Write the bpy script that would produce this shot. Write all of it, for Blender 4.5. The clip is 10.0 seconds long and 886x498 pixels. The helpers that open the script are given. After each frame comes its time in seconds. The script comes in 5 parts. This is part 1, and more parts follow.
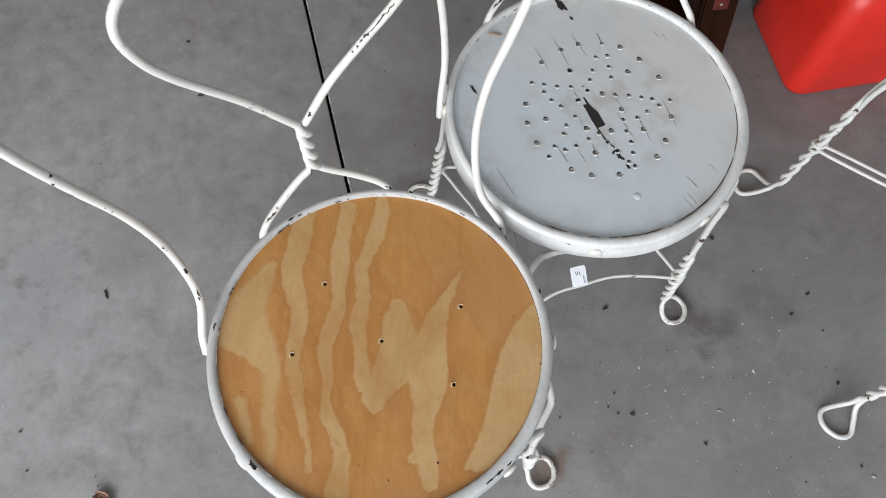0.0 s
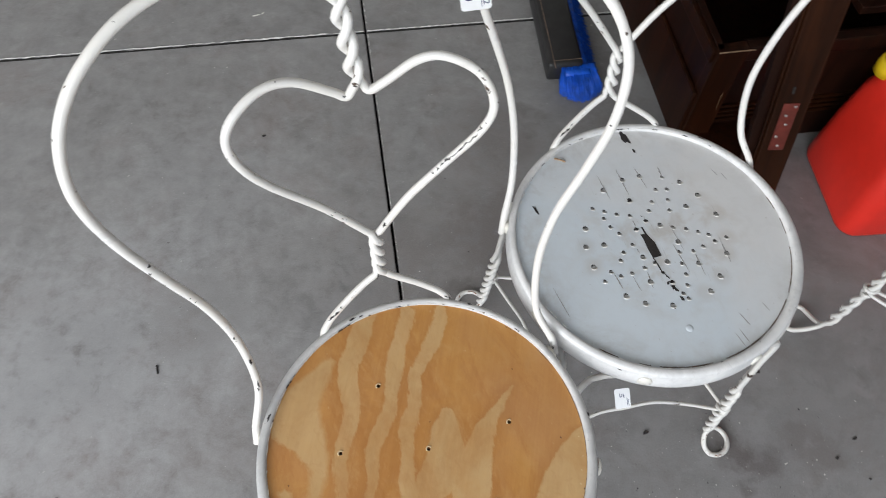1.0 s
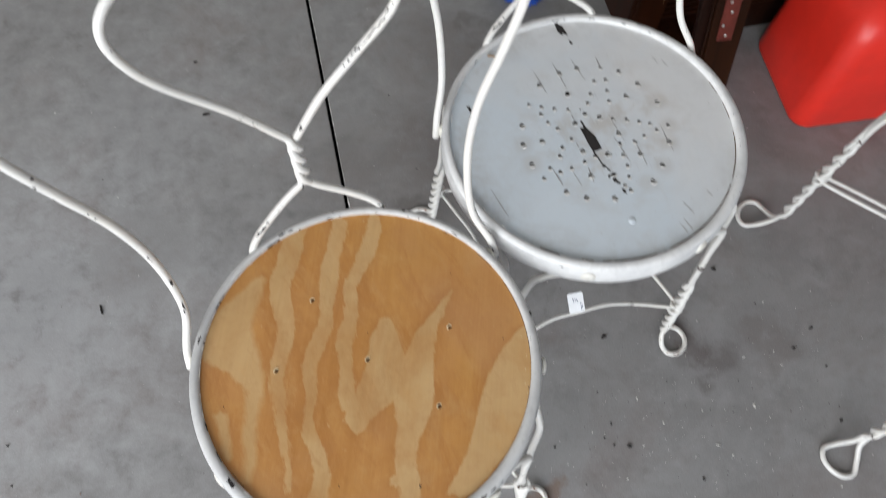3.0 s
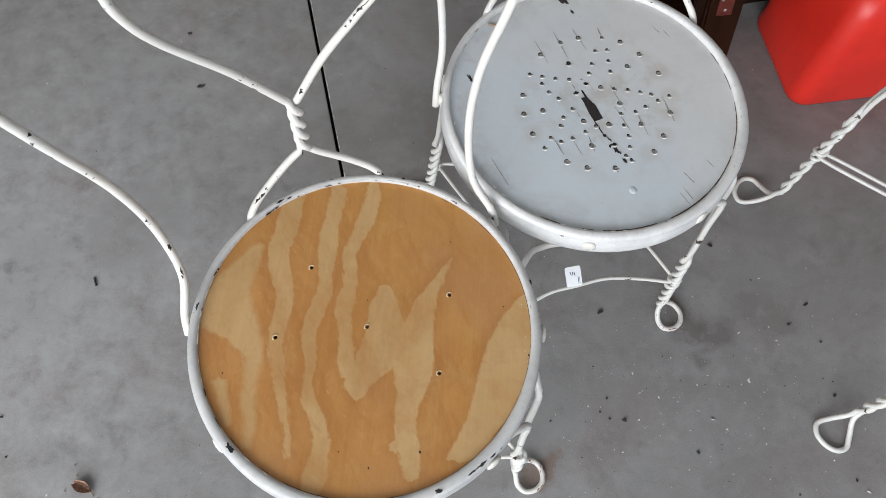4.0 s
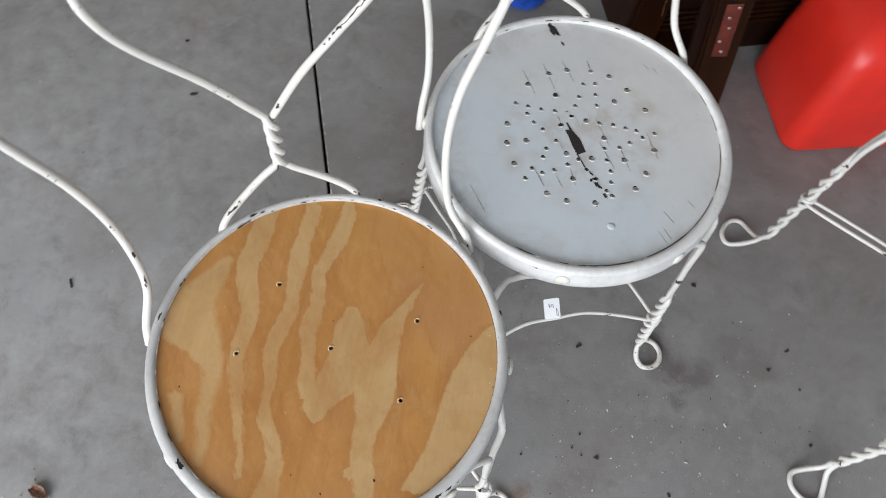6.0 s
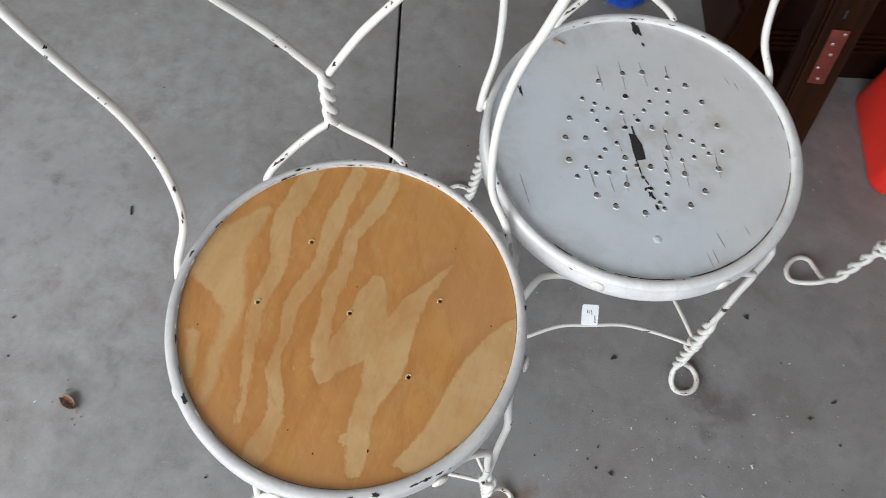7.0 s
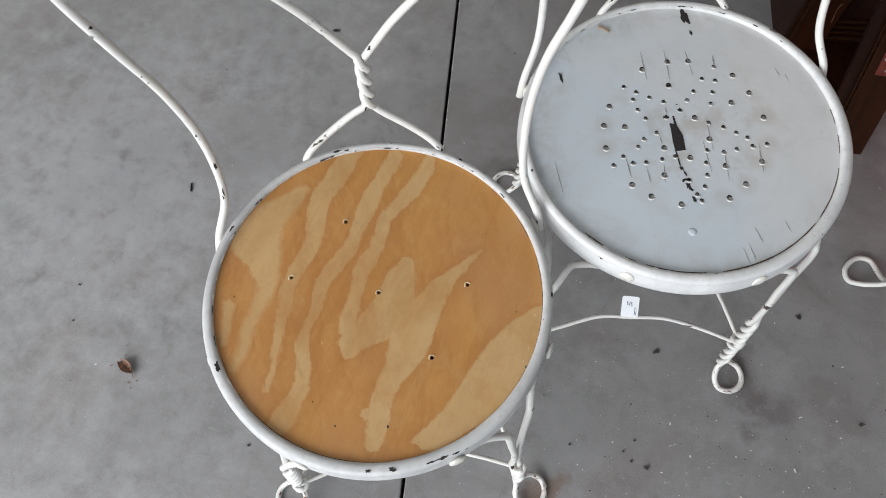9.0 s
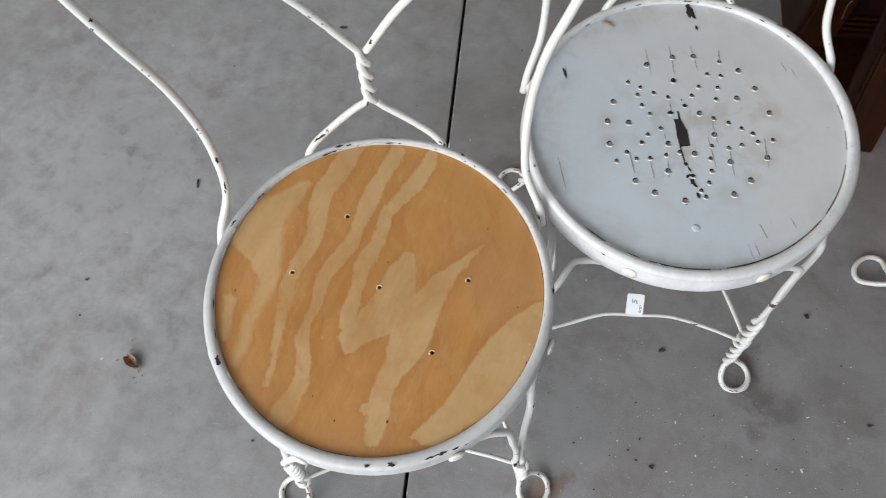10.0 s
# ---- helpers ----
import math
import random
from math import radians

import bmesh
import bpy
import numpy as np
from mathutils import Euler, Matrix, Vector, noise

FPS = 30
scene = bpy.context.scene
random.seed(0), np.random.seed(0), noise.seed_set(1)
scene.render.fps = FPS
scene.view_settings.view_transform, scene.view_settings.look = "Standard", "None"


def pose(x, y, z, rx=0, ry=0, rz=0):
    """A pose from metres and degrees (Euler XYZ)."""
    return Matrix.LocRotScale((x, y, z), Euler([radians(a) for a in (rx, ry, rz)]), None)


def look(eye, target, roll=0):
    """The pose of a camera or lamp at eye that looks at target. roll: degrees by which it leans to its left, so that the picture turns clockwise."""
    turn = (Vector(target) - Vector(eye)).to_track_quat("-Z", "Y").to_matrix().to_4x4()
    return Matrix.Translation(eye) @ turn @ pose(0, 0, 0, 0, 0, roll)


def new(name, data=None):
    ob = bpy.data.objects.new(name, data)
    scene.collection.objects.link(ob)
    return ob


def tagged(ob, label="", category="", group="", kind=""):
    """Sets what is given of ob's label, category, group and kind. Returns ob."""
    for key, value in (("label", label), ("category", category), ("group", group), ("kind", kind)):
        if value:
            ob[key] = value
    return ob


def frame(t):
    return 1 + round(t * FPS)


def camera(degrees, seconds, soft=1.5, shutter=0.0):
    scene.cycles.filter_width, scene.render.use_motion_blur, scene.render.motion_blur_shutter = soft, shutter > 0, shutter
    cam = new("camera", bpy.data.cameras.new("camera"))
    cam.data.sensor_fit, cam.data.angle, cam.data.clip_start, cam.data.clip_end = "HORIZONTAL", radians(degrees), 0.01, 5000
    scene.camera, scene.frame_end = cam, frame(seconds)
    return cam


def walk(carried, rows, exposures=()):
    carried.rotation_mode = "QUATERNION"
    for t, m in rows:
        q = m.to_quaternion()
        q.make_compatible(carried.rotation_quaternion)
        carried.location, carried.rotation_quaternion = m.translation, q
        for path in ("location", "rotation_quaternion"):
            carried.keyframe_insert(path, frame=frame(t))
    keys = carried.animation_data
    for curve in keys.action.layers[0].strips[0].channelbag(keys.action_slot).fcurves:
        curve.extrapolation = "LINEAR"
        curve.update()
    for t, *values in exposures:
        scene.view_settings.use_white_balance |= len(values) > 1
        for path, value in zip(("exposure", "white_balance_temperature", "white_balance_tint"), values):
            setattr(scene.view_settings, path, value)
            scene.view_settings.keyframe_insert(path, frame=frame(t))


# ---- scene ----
cam = camera(61.8, 10.0, 0.9, 0.8)
PATH = [
    (0, (0.042, -0.213, 1.216), (0.107, 0.552, -0.631), 3.1),
    (0.4, (0.037, -0.213, 1.233), (0.081, 0.598, -0.594), 1.6),
    (0.5, (0.03, -0.213, 1.236), (0.067, 0.646, -0.57), 0.9),
    (0.6, (0.026, -0.209, 1.239), (0.044, 0.695, -0.545), 0.8),
    (1, (0.013, -0.209, 1.251), (-0.019, 0.784, -0.485), 2.4),
    (1.5, (0.023, -0.202, 1.254), (-0.069, 0.784, -0.484), -0.2),
    (2, (0.039, -0.199, 1.242), (-0.032, 0.749, -0.518), 0.3),
    (2.5, (0.062, -0.203, 1.218), (0.074, 0.685, -0.574), 2.7),
    (3, (0.064, -0.222, 1.202), (0.101, 0.622, -0.611), 2.4),
    (3.2, (0.062, -0.232, 1.195), (0.117, 0.586, -0.629), 3.3),
    (4.3, (0.053, -0.237, 1.19), (0.112, 0.569, -0.639), 4.5),
    (4.5, (0.052, -0.234, 1.19), (0.09, 0.599, -0.628), 3.0),
    (5, (0.059, -0.227, 1.185), (0.123, 0.62, -0.626), 6.0),
    (5.2, (0.067, -0.227, 1.187), (0.173, 0.629, -0.618), 7.3),
    (6.3, (0.091, -0.227, 1.177), (0.11, 0.628, -0.631), 8.3),
    (6.5, (0.099, -0.225, 1.171), (0.083, 0.6, -0.651), 8.6),
    (7, (0.123, -0.22, 1.171), (0.0, 0.577, -0.659), 5.6),
    (7.5, (0.15, -0.222, 1.173), (-0.053, 0.556, -0.659), 0.6),
    (8, (0.161, -0.219, 1.175), (-0.1, 0.549, -0.653), -1.8),
    (8.5, (0.163, -0.219, 1.182), (-0.147, 0.515, -0.653), -4.9),
    (9, (0.166, -0.216, 1.179), (-0.13, 0.5, -0.665), -4.8),
    (9.5, (0.176, -0.216, 1.176), (-0.119, 0.508, -0.665), -4.8),
    (10, (0.177, -0.216, 1.174), (-0.148, 0.49, -0.669), -6.6),
]
walk(cam, [(t, look(eye, target, roll)) for t, eye, target, roll in PATH])

# ---- world and light ----
ROOM = 12.43                                   # the slab joints and walls turn by this many degrees
CROSS = Vector((-0.2297, 1.0721, 0.0))           # where two joints of the floor cross
room = Matrix.Translation(CROSS) @ pose(0, 0, 0, 0, 0, ROOM)

world = bpy.data.worlds.new("overcast")
scene.world = world
world.use_nodes = True
wn = world.node_tree.nodes
sky = wn.new("ShaderNodeTexSky")
sky.sky_type, sky.sun_disc = "NISHITA", False
sky.sun_elevation, sky.sun_rotation = radians(65), radians(200)
world.node_tree.links.new(sky.outputs[0], wn["Background"].inputs[0])
wn["Background"].inputs[1].default_value = 0.10

sun = new("sun", bpy.data.lights.new("sun", "SUN"))
sun.data.energy, sun.data.angle, sun.data.color = 0.6, radians(14), (1.0, 0.97, 0.92)
sun.matrix_world = look((-0.9, -2.6, 6), (0, 0, 0))

door_light = new("door_daylight", bpy.data.lights.new("door_daylight", "AREA"))
door_light.data.shape, door_light.data.size, door_light.data.size_y = "RECTANGLE", 4.2, 2.0
door_light.data.energy, door_light.data.color = 212.0, (0.935, 0.968, 1.0)
door_light.matrix_world = room @ look((-2.1, -3.34, 1.60), (-0.3, -0.5, 0.2))


# ---- materials ----
def material(name, rough=0.5, metal=0.0):
    m = bpy.data.materials.new(name)
    m.use_nodes = True
    b = m.node_tree.nodes["Principled BSDF"]
    b.inputs["Roughness"].default_value, b.inputs["Metallic"].default_value = rough, metal
    return m, m.node_tree, b


def put(nt, value, socket):
    if isinstance(value, (int, float)):
        socket.default_value = value
    elif isinstance(value, tuple):
        socket.default_value = value if len(value) == len(socket.default_value) else (*value, 1)
    else:
        nt.links.new(value, socket)


def math_node(nt, op, a, b=0.0, c=0.0, clamp=False):
    n = nt.nodes.new("ShaderNodeMath")
    n.operation, n.use_clamp = op, clamp
    for s, v in zip(n.inputs, (a, b, c)):
        put(nt, v, s)
    return n.outputs[0]


def coords(nt, kind="Object"):
    return nt.nodes.new("ShaderNodeTexCoord").outputs[kind]


def stretch(nt, vec, scale, turn=0.0):
    n = nt.nodes.new("ShaderNodeMapping")
    n.inputs["Scale"].default_value = scale
    n.inputs["Rotation"].default_value = (0, 0, radians(turn))
    put(nt, vec, n.inputs["Vector"])
    return n.outputs[0]


def noise_node(nt, vec, scale, detail=4.0, rough=0.55, warp=0.0):
    n = nt.nodes.new("ShaderNodeTexNoise")
    n.inputs["Scale"].default_value, n.inputs["Detail"].default_value = scale, detail
    n.inputs["Roughness"].default_value, n.inputs["Distortion"].default_value = rough, warp
    put(nt, vec, n.inputs["Vector"])
    return n.outputs["Fac"]


def ramp(nt, fac, *stops):
    n = nt.nodes.new("ShaderNodeValToRGB")
    while len(n.color_ramp.elements) < len(stops):
        n.color_ramp.elements.new(0.5)
    for e, (at, col) in zip(n.color_ramp.elements, stops):
        e.position, e.color = at, (*col, 1) if isinstance(col, tuple) else (col, col, col, 1)
    put(nt, fac, n.inputs[0])
    return n.outputs[0]


def blend(nt, fac, a, b, kind="MIX"):
    n = nt.nodes.new("ShaderNodeMix")
    n.data_type, n.blend_type = "RGBA", kind
    put(nt, fac, n.inputs[0])
    put(nt, a, n.inputs[6])
    put(nt, b, n.inputs[7])
    return n.outputs[2]


def bump(nt, height, bsdf, strength=0.3, depth=0.001):
    n = nt.nodes.new("ShaderNodeBump")
    n.inputs["Strength"].default_value, n.inputs["Distance"].default_value = strength, depth
    put(nt, height, n.inputs["Height"])
    nt.links.new(n.outputs[0], bsdf.inputs["Normal"])


def concrete_material():
    m, nt, b = material("troweled_concrete", 0.6)
    v = coords(nt)
    big = noise_node(nt, v, 0.85, 4, 0.55, 0.3)
    mid = noise_node(nt, v, 4.2, 8, 0.60, 0.3)
    mott = noise_node(nt, v, 23.0, 8, 0.70, 0.25)
    fine = noise_node(nt, v, 420.0, 3, 0.6)
    col = ramp(nt, big, (0.32, (0.176, 0.166, 0.161)), (0.68, (0.314, 0.309, 0.309)))
    col = blend(nt, 0.50, col, ramp(nt, mid, (0.34, (0.140, 0.131, 0.128)), (0.66, (0.372, 0.365, 0.358))))
    col = blend(nt, 0.31, col, ramp(nt, mott, (0.32, (0.104, 0.096, 0.094)), (0.70, (0.445, 0.436, 0.427))))
    scuff = ramp(nt, noise_node(nt, stretch(nt, v, (7, 17, 1), 35), 1.0, 8, 0.72, 0.4), (0.60, 0.0), (0.72, 1.0))
    col = blend(nt, math_node(nt, "MULTIPLY", scuff, 0.22), col, (0.46, 0.45, 0.44))
    patch = ramp(nt, noise_node(nt, v, 6.5, 9, 0.66, 0.2), (0.495, 0.0), (0.535, 1.0))
    col = blend(nt, math_node(nt, "MULTIPLY", patch, 0.13), col, (0.40, 0.395, 0.39))
    sweep = ramp(nt, noise_node(nt, stretch(nt, v, (2.2, 7.5, 1), 20), 1.0, 9, 0.70, 0.2), (0.52, 0.0), (0.57, 1.0))
    col = blend(nt, math_node(nt, "MULTIPLY", sweep, 0.14), col, (0.135, 0.118, 0.110))
    rubs = ramp(nt, noise_node(nt, stretch(nt, v, (38, 70, 1), -25), 1.0, 6, 0.6, 0.5), (0.66, 0.0), (0.76, 1.0))
    col = blend(nt, math_node(nt, "MULTIPLY", rubs, 0.26), col, (0.46, 0.452, 0.44))
    smear = ramp(nt, noise_node(nt, v, 8.0, 8, 0.75, 0.4), (0.57, 0.0), (0.70, 1.0))
    col = blend(nt, math_node(nt, "MULTIPLY", smear, 0.44), col, (0.085, 0.074, 0.070))
    stain = ramp(nt, noise_node(nt, v, 4.2, 7, 0.70, 0.5), (0.50, 0.0), (0.70, 1.0))
    col = blend(nt, math_node(nt, "MULTIPLY", stain, 0.55), col, (0.150, 0.108, 0.095))
    warped_at = nt.nodes.new("ShaderNodeVectorMath")
    warped_at.operation = "MULTIPLY_ADD"
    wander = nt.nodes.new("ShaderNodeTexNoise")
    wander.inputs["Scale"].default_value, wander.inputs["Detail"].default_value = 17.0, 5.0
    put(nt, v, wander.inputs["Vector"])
    put(nt, wander.outputs["Color"], warped_at.inputs[0])
    warped_at.inputs[1].default_value = (0.13, 0.13, 0.0)
    put(nt, v, warped_at.inputs[2])
    # stains, plus broad patches that paint light and shade into the floor
    for sx, sy, sr, amount, tint in STAINS_AND_SHADING:
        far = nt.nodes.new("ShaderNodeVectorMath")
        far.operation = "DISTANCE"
        put(nt, warped_at.outputs[0], far.inputs[0])
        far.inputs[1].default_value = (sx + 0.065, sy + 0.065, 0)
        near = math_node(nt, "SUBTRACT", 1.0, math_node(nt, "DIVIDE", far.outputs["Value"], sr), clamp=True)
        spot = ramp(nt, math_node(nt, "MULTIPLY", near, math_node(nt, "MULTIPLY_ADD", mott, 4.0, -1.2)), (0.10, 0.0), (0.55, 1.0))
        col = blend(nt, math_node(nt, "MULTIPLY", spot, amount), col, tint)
    col = blend(nt, 0.16, col, ramp(nt, fine, (0.3, 0.12), (0.7, 0.40)))
    specks = ramp(nt, noise_node(nt, v, 300.0, 1, 0.4), (0.76, 0.0), (0.785, 1.0))
    col = blend(nt, math_node(nt, "MULTIPLY", specks, 0.45), col, (0.52, 0.51, 0.49))
    put(nt, col, b.inputs["Base Color"])
    put(nt, ramp(nt, mid, (0.3, 0.46), (0.7, 0.66)), b.inputs["Roughness"])
    bump(nt, mott, b, 0.18, 0.0012)
    return m


def paint_material(name, tone, cool, chips=0.70, rough=0.36, chip_scale=75.0, broad=14.0):
    """White enamel on iron: yellowed here and there, chipped to dark iron."""
    m, nt, b = material(name, rough)
    v = coords(nt)
    big, fine = noise_node(nt, v, broad, 4, 0.6), noise_node(nt, v, 320.0, 2, 0.5)
    col = ramp(nt, big, (0.35, cool), (0.68, tone))
    grime = ramp(nt, noise_node(nt, v, 46.0, 5, 0.7), (0.55, 0.0), (0.8, 1.0))
    col = blend(nt, math_node(nt, "MULTIPLY", grime, 0.30), col, (0.44, 0.40, 0.34))
    where = math_node(nt, "ADD", math_node(nt, "MULTIPLY", noise_node(nt, v, chip_scale, 4, 0.6, 0.5), 0.72),
                      math_node(nt, "MULTIPLY", noise_node(nt, v, 17.0, 2, 0.5), 0.28))
    chip = ramp(nt, where, (chips - 0.006, 0.0), (chips + 0.006, 1.0))
    col = blend(nt, chip, col, ramp(nt, fine, (0.35, (0.022, 0.019, 0.018)), (0.7, (0.10, 0.055, 0.035))))
    put(nt, col, b.inputs["Base Color"])
    put(nt, math_node(nt, "ADD", math_node(nt, "MULTIPLY", chip, 0.4), math_node(nt, "MULTIPLY", big, rough * 2)), b.inputs["Roughness"])
    lump = noise_node(nt, v, 130.0, 4, 0.65, 0.4)
    bump(nt, math_node(nt, "SUBTRACT", math_node(nt, "MULTIPLY_ADD", fine, 0.25, math_node(nt, "MULTIPLY", lump, 1.2)), chip), b, 0.40, 0.0007)
    return m


def rim_material(name, level):
    """Brushed white enamel on a flat iron band: streaked, greyed, chipped."""
    m, nt, b = material(name, 0.42)
    v = coords(nt)
    big = noise_node(nt, v, 11.0, 6, 0.68, 0.6)
    mid = noise_node(nt, v, 60.0, 7, 0.72, 0.8)
    fine = noise_node(nt, v, 420.0, 4, 0.6)
    grey = lambda r, g, b: (r * level, g * level, b * level)
    col = ramp(nt, big, (0.34, grey(0.56, 0.557, 0.555)), (0.62, grey(0.715, 0.706, 0.692)))
    col = blend(nt, ramp(nt, mid, (0.52, 0.0), (0.74, 0.45)), col, grey(0.43, 0.42, 0.40))
    col = blend(nt, ramp(nt, mid, (0.30, 0.45), (0.42, 0.0)), col, grey(0.78, 0.775, 0.76))
    streak = ramp(nt, noise_node(nt, v, 150.0, 6, 0.75, 1.2), (0.56, 0.0), (0.70, 1.0))
    col = blend(nt, math_node(nt, "MULTIPLY", streak, 0.30), col, (0.34, 0.32, 0.295))
    where = math_node(nt, "ADD", math_node(nt, "MULTIPLY", noise_node(nt, v, 95.0, 5, 0.62, 0.6), 0.7), math_node(nt, "MULTIPLY", noise_node(nt, v, 14.0, 2, 0.5), 0.3))
    chip = ramp(nt, where, (0.672, 0.0), (0.680, 1.0))
    col = blend(nt, chip, col, ramp(nt, fine, (0.35, (0.022, 0.019, 0.018)), (0.7, (0.12, 0.065, 0.04))))
    put(nt, col, b.inputs["Base Color"])
    put(nt, ramp(nt, mid, (0.3, 0.34), (0.7, 0.58)), b.inputs["Roughness"])
    dents = noise_node(nt, v, 26.0, 3, 0.5, 0.3)
    lumps = math_node(nt, "MULTIPLY_ADD", dents, 2.2, math_node(nt, "MULTIPLY_ADD", mid, 1.0, math_node(nt, "MULTIPLY", fine, 0.2)))
    bump(nt, math_node(nt, "SUBTRACT", lumps, chip), b, 0.55, 0.0008)
    return m


def pan_material():
    """Grey-white enamel on tin: bluish to warm, scuffed in one direction, brown halos round the holes."""
    m, nt, b = material("grey_white_enamel_on_tin", 0.42)
    v = coords(nt)
    sep = nt.nodes.new("ShaderNodeSeparateXYZ")
    put(nt, v, sep.inputs[0])
    big = noise_node(nt, v, 6.0, 5, 0.6, 0.5)
    mid = noise_node(nt, v, 38.0, 7, 0.7, 0.9)
    fine = noise_node(nt, v, 380.0, 4, 0.6)
    side = math_node(nt, "MULTIPLY_ADD", sep.outputs[0], 2.0, math_node(nt, "MULTIPLY_ADD", sep.outputs[1], 1.2, big))
    col = ramp(nt, side, (0.30, (0.575, 0.625, 0.665)), (0.80, (0.655, 0.65, 0.645)))
    col = blend(nt, ramp(nt, mid, (0.48, 0.0), (0.75, 0.28)), col, (0.50, 0.49, 0.475))
    far = nt.nodes.new("ShaderNodeVectorMath")
    far.operation = "DISTANCE"
    put(nt, v, far.inputs[0])
    far.inputs[1].default_value = (0.012, 0.0, 0.448)
    used = ramp(nt, far.outputs["Value"], (0.060, 1.0), (0.125, 0.0))
    halo = ramp(nt, noise_node(nt, v, 24.0, 5, 0.60, 0.35), (0.48, 0.0), (0.64, 1.0))
    col = blend(nt, math_node(nt, "MULTIPLY", math_node(nt, "MULTIPLY", halo, used), 0.46), col, (0.42, 0.355, 0.29))
    for hx, hy in HALOS:
        ring = nt.nodes.new("ShaderNodeVectorMath")
        ring.operation = "DISTANCE"
        put(nt, v, ring.inputs[0])
        ring.inputs[1].default_value = (hx, hy, 0.448)
        close = ramp(nt, math_node(nt, "MULTIPLY_ADD", mid, 0.008, ring.outputs["Value"]), (0.011, 1.0), (0.019, 0.0))
        col = blend(nt, math_node(nt, "MULTIPLY", close, 0.24), col, (0.40, 0.33, 0.27))
    edge = ramp(nt, far.outputs["Value"], (0.135, 0.0), (0.178, 1.0))
    soil = ramp(nt, noise_node(nt, v, 19.0, 7, 0.72, 0.4), (0.46, 0.0), (0.66, 1.0))
    col = blend(nt, math_node(nt, "MULTIPLY", math_node(nt, "MULTIPLY", soil, edge), 0.55), col, (0.36, 0.335, 0.31))
    rub = ramp(nt, noise_node(nt, stretch(nt, v, (330, 26, 1), -8), 1.0, 3, 0.55, 0.2), (0.66, 0.0), (0.80, 1.0))
    col = blend(nt, math_node(nt, "MULTIPLY", math_node(nt, "MULTIPLY", rub, used), 0.55), col, (0.20, 0.185, 0.175))
    dust = ramp(nt, noise_node(nt, v, 210.0, 2, 0.5), (0.74, 0.0), (0.78, 1.0))
    col = blend(nt, math_node(nt, "MULTIPLY", dust, 0.4), col, (0.33, 0.30, 0.27))
    put(nt, col, b.inputs["Base Color"])
    put(nt, ramp(nt, mid, (0.3, 0.34), (0.7, 0.54)), b.inputs["Roughness"])
    bump(nt, math_node(nt, "MULTIPLY_ADD", big, 3.0, mid), b, 0.25, 0.0008)
    return m


def plain(name, col, rough=0.5, metal=0.0, vary=0.25, scale=30.0, relief=0.15):
    m, nt, b = material(name, rough, metal)
    v = coords(nt)
    dark = tuple(c * (1 - vary) for c in col)
    lite = tuple(min(1.0, c * (1 + vary)) for c in col)
    c1 = ramp(nt, noise_node(nt, v, scale, 5, 0.6), (0.3, dark), (0.7, lite))
    put(nt, c1, b.inputs["Base Color"])
    bump(nt, noise_node(nt, v, scale * 8, 3, 0.6), b, relief, 0.0008)
    return m


def dark_wood_material(name, rough, dark, lite, rubbed, gloss=0.15):
    m, nt, b = material(name, rough)
    v = coords(nt)
    grain = noise_node(nt, stretch(nt, v, (60, 60, 3.5)), 1.0, 5, 0.6, 0.4)
    col = ramp(nt, grain, (0.3, dark), (0.7, lite))
    worn = ramp(nt, noise_node(nt, v, 21.0, 6, 0.7, 0.8), (0.62, 0.0), (0.74, 1.0))
    col = blend(nt, math_node(nt, "MULTIPLY", worn, 0.30), col, rubbed)
    put(nt, col, b.inputs["Base Color"])
    b.inputs["Specular IOR Level"].default_value = gloss
    bump(nt, grain, b, 0.2, 0.0006)
    return m


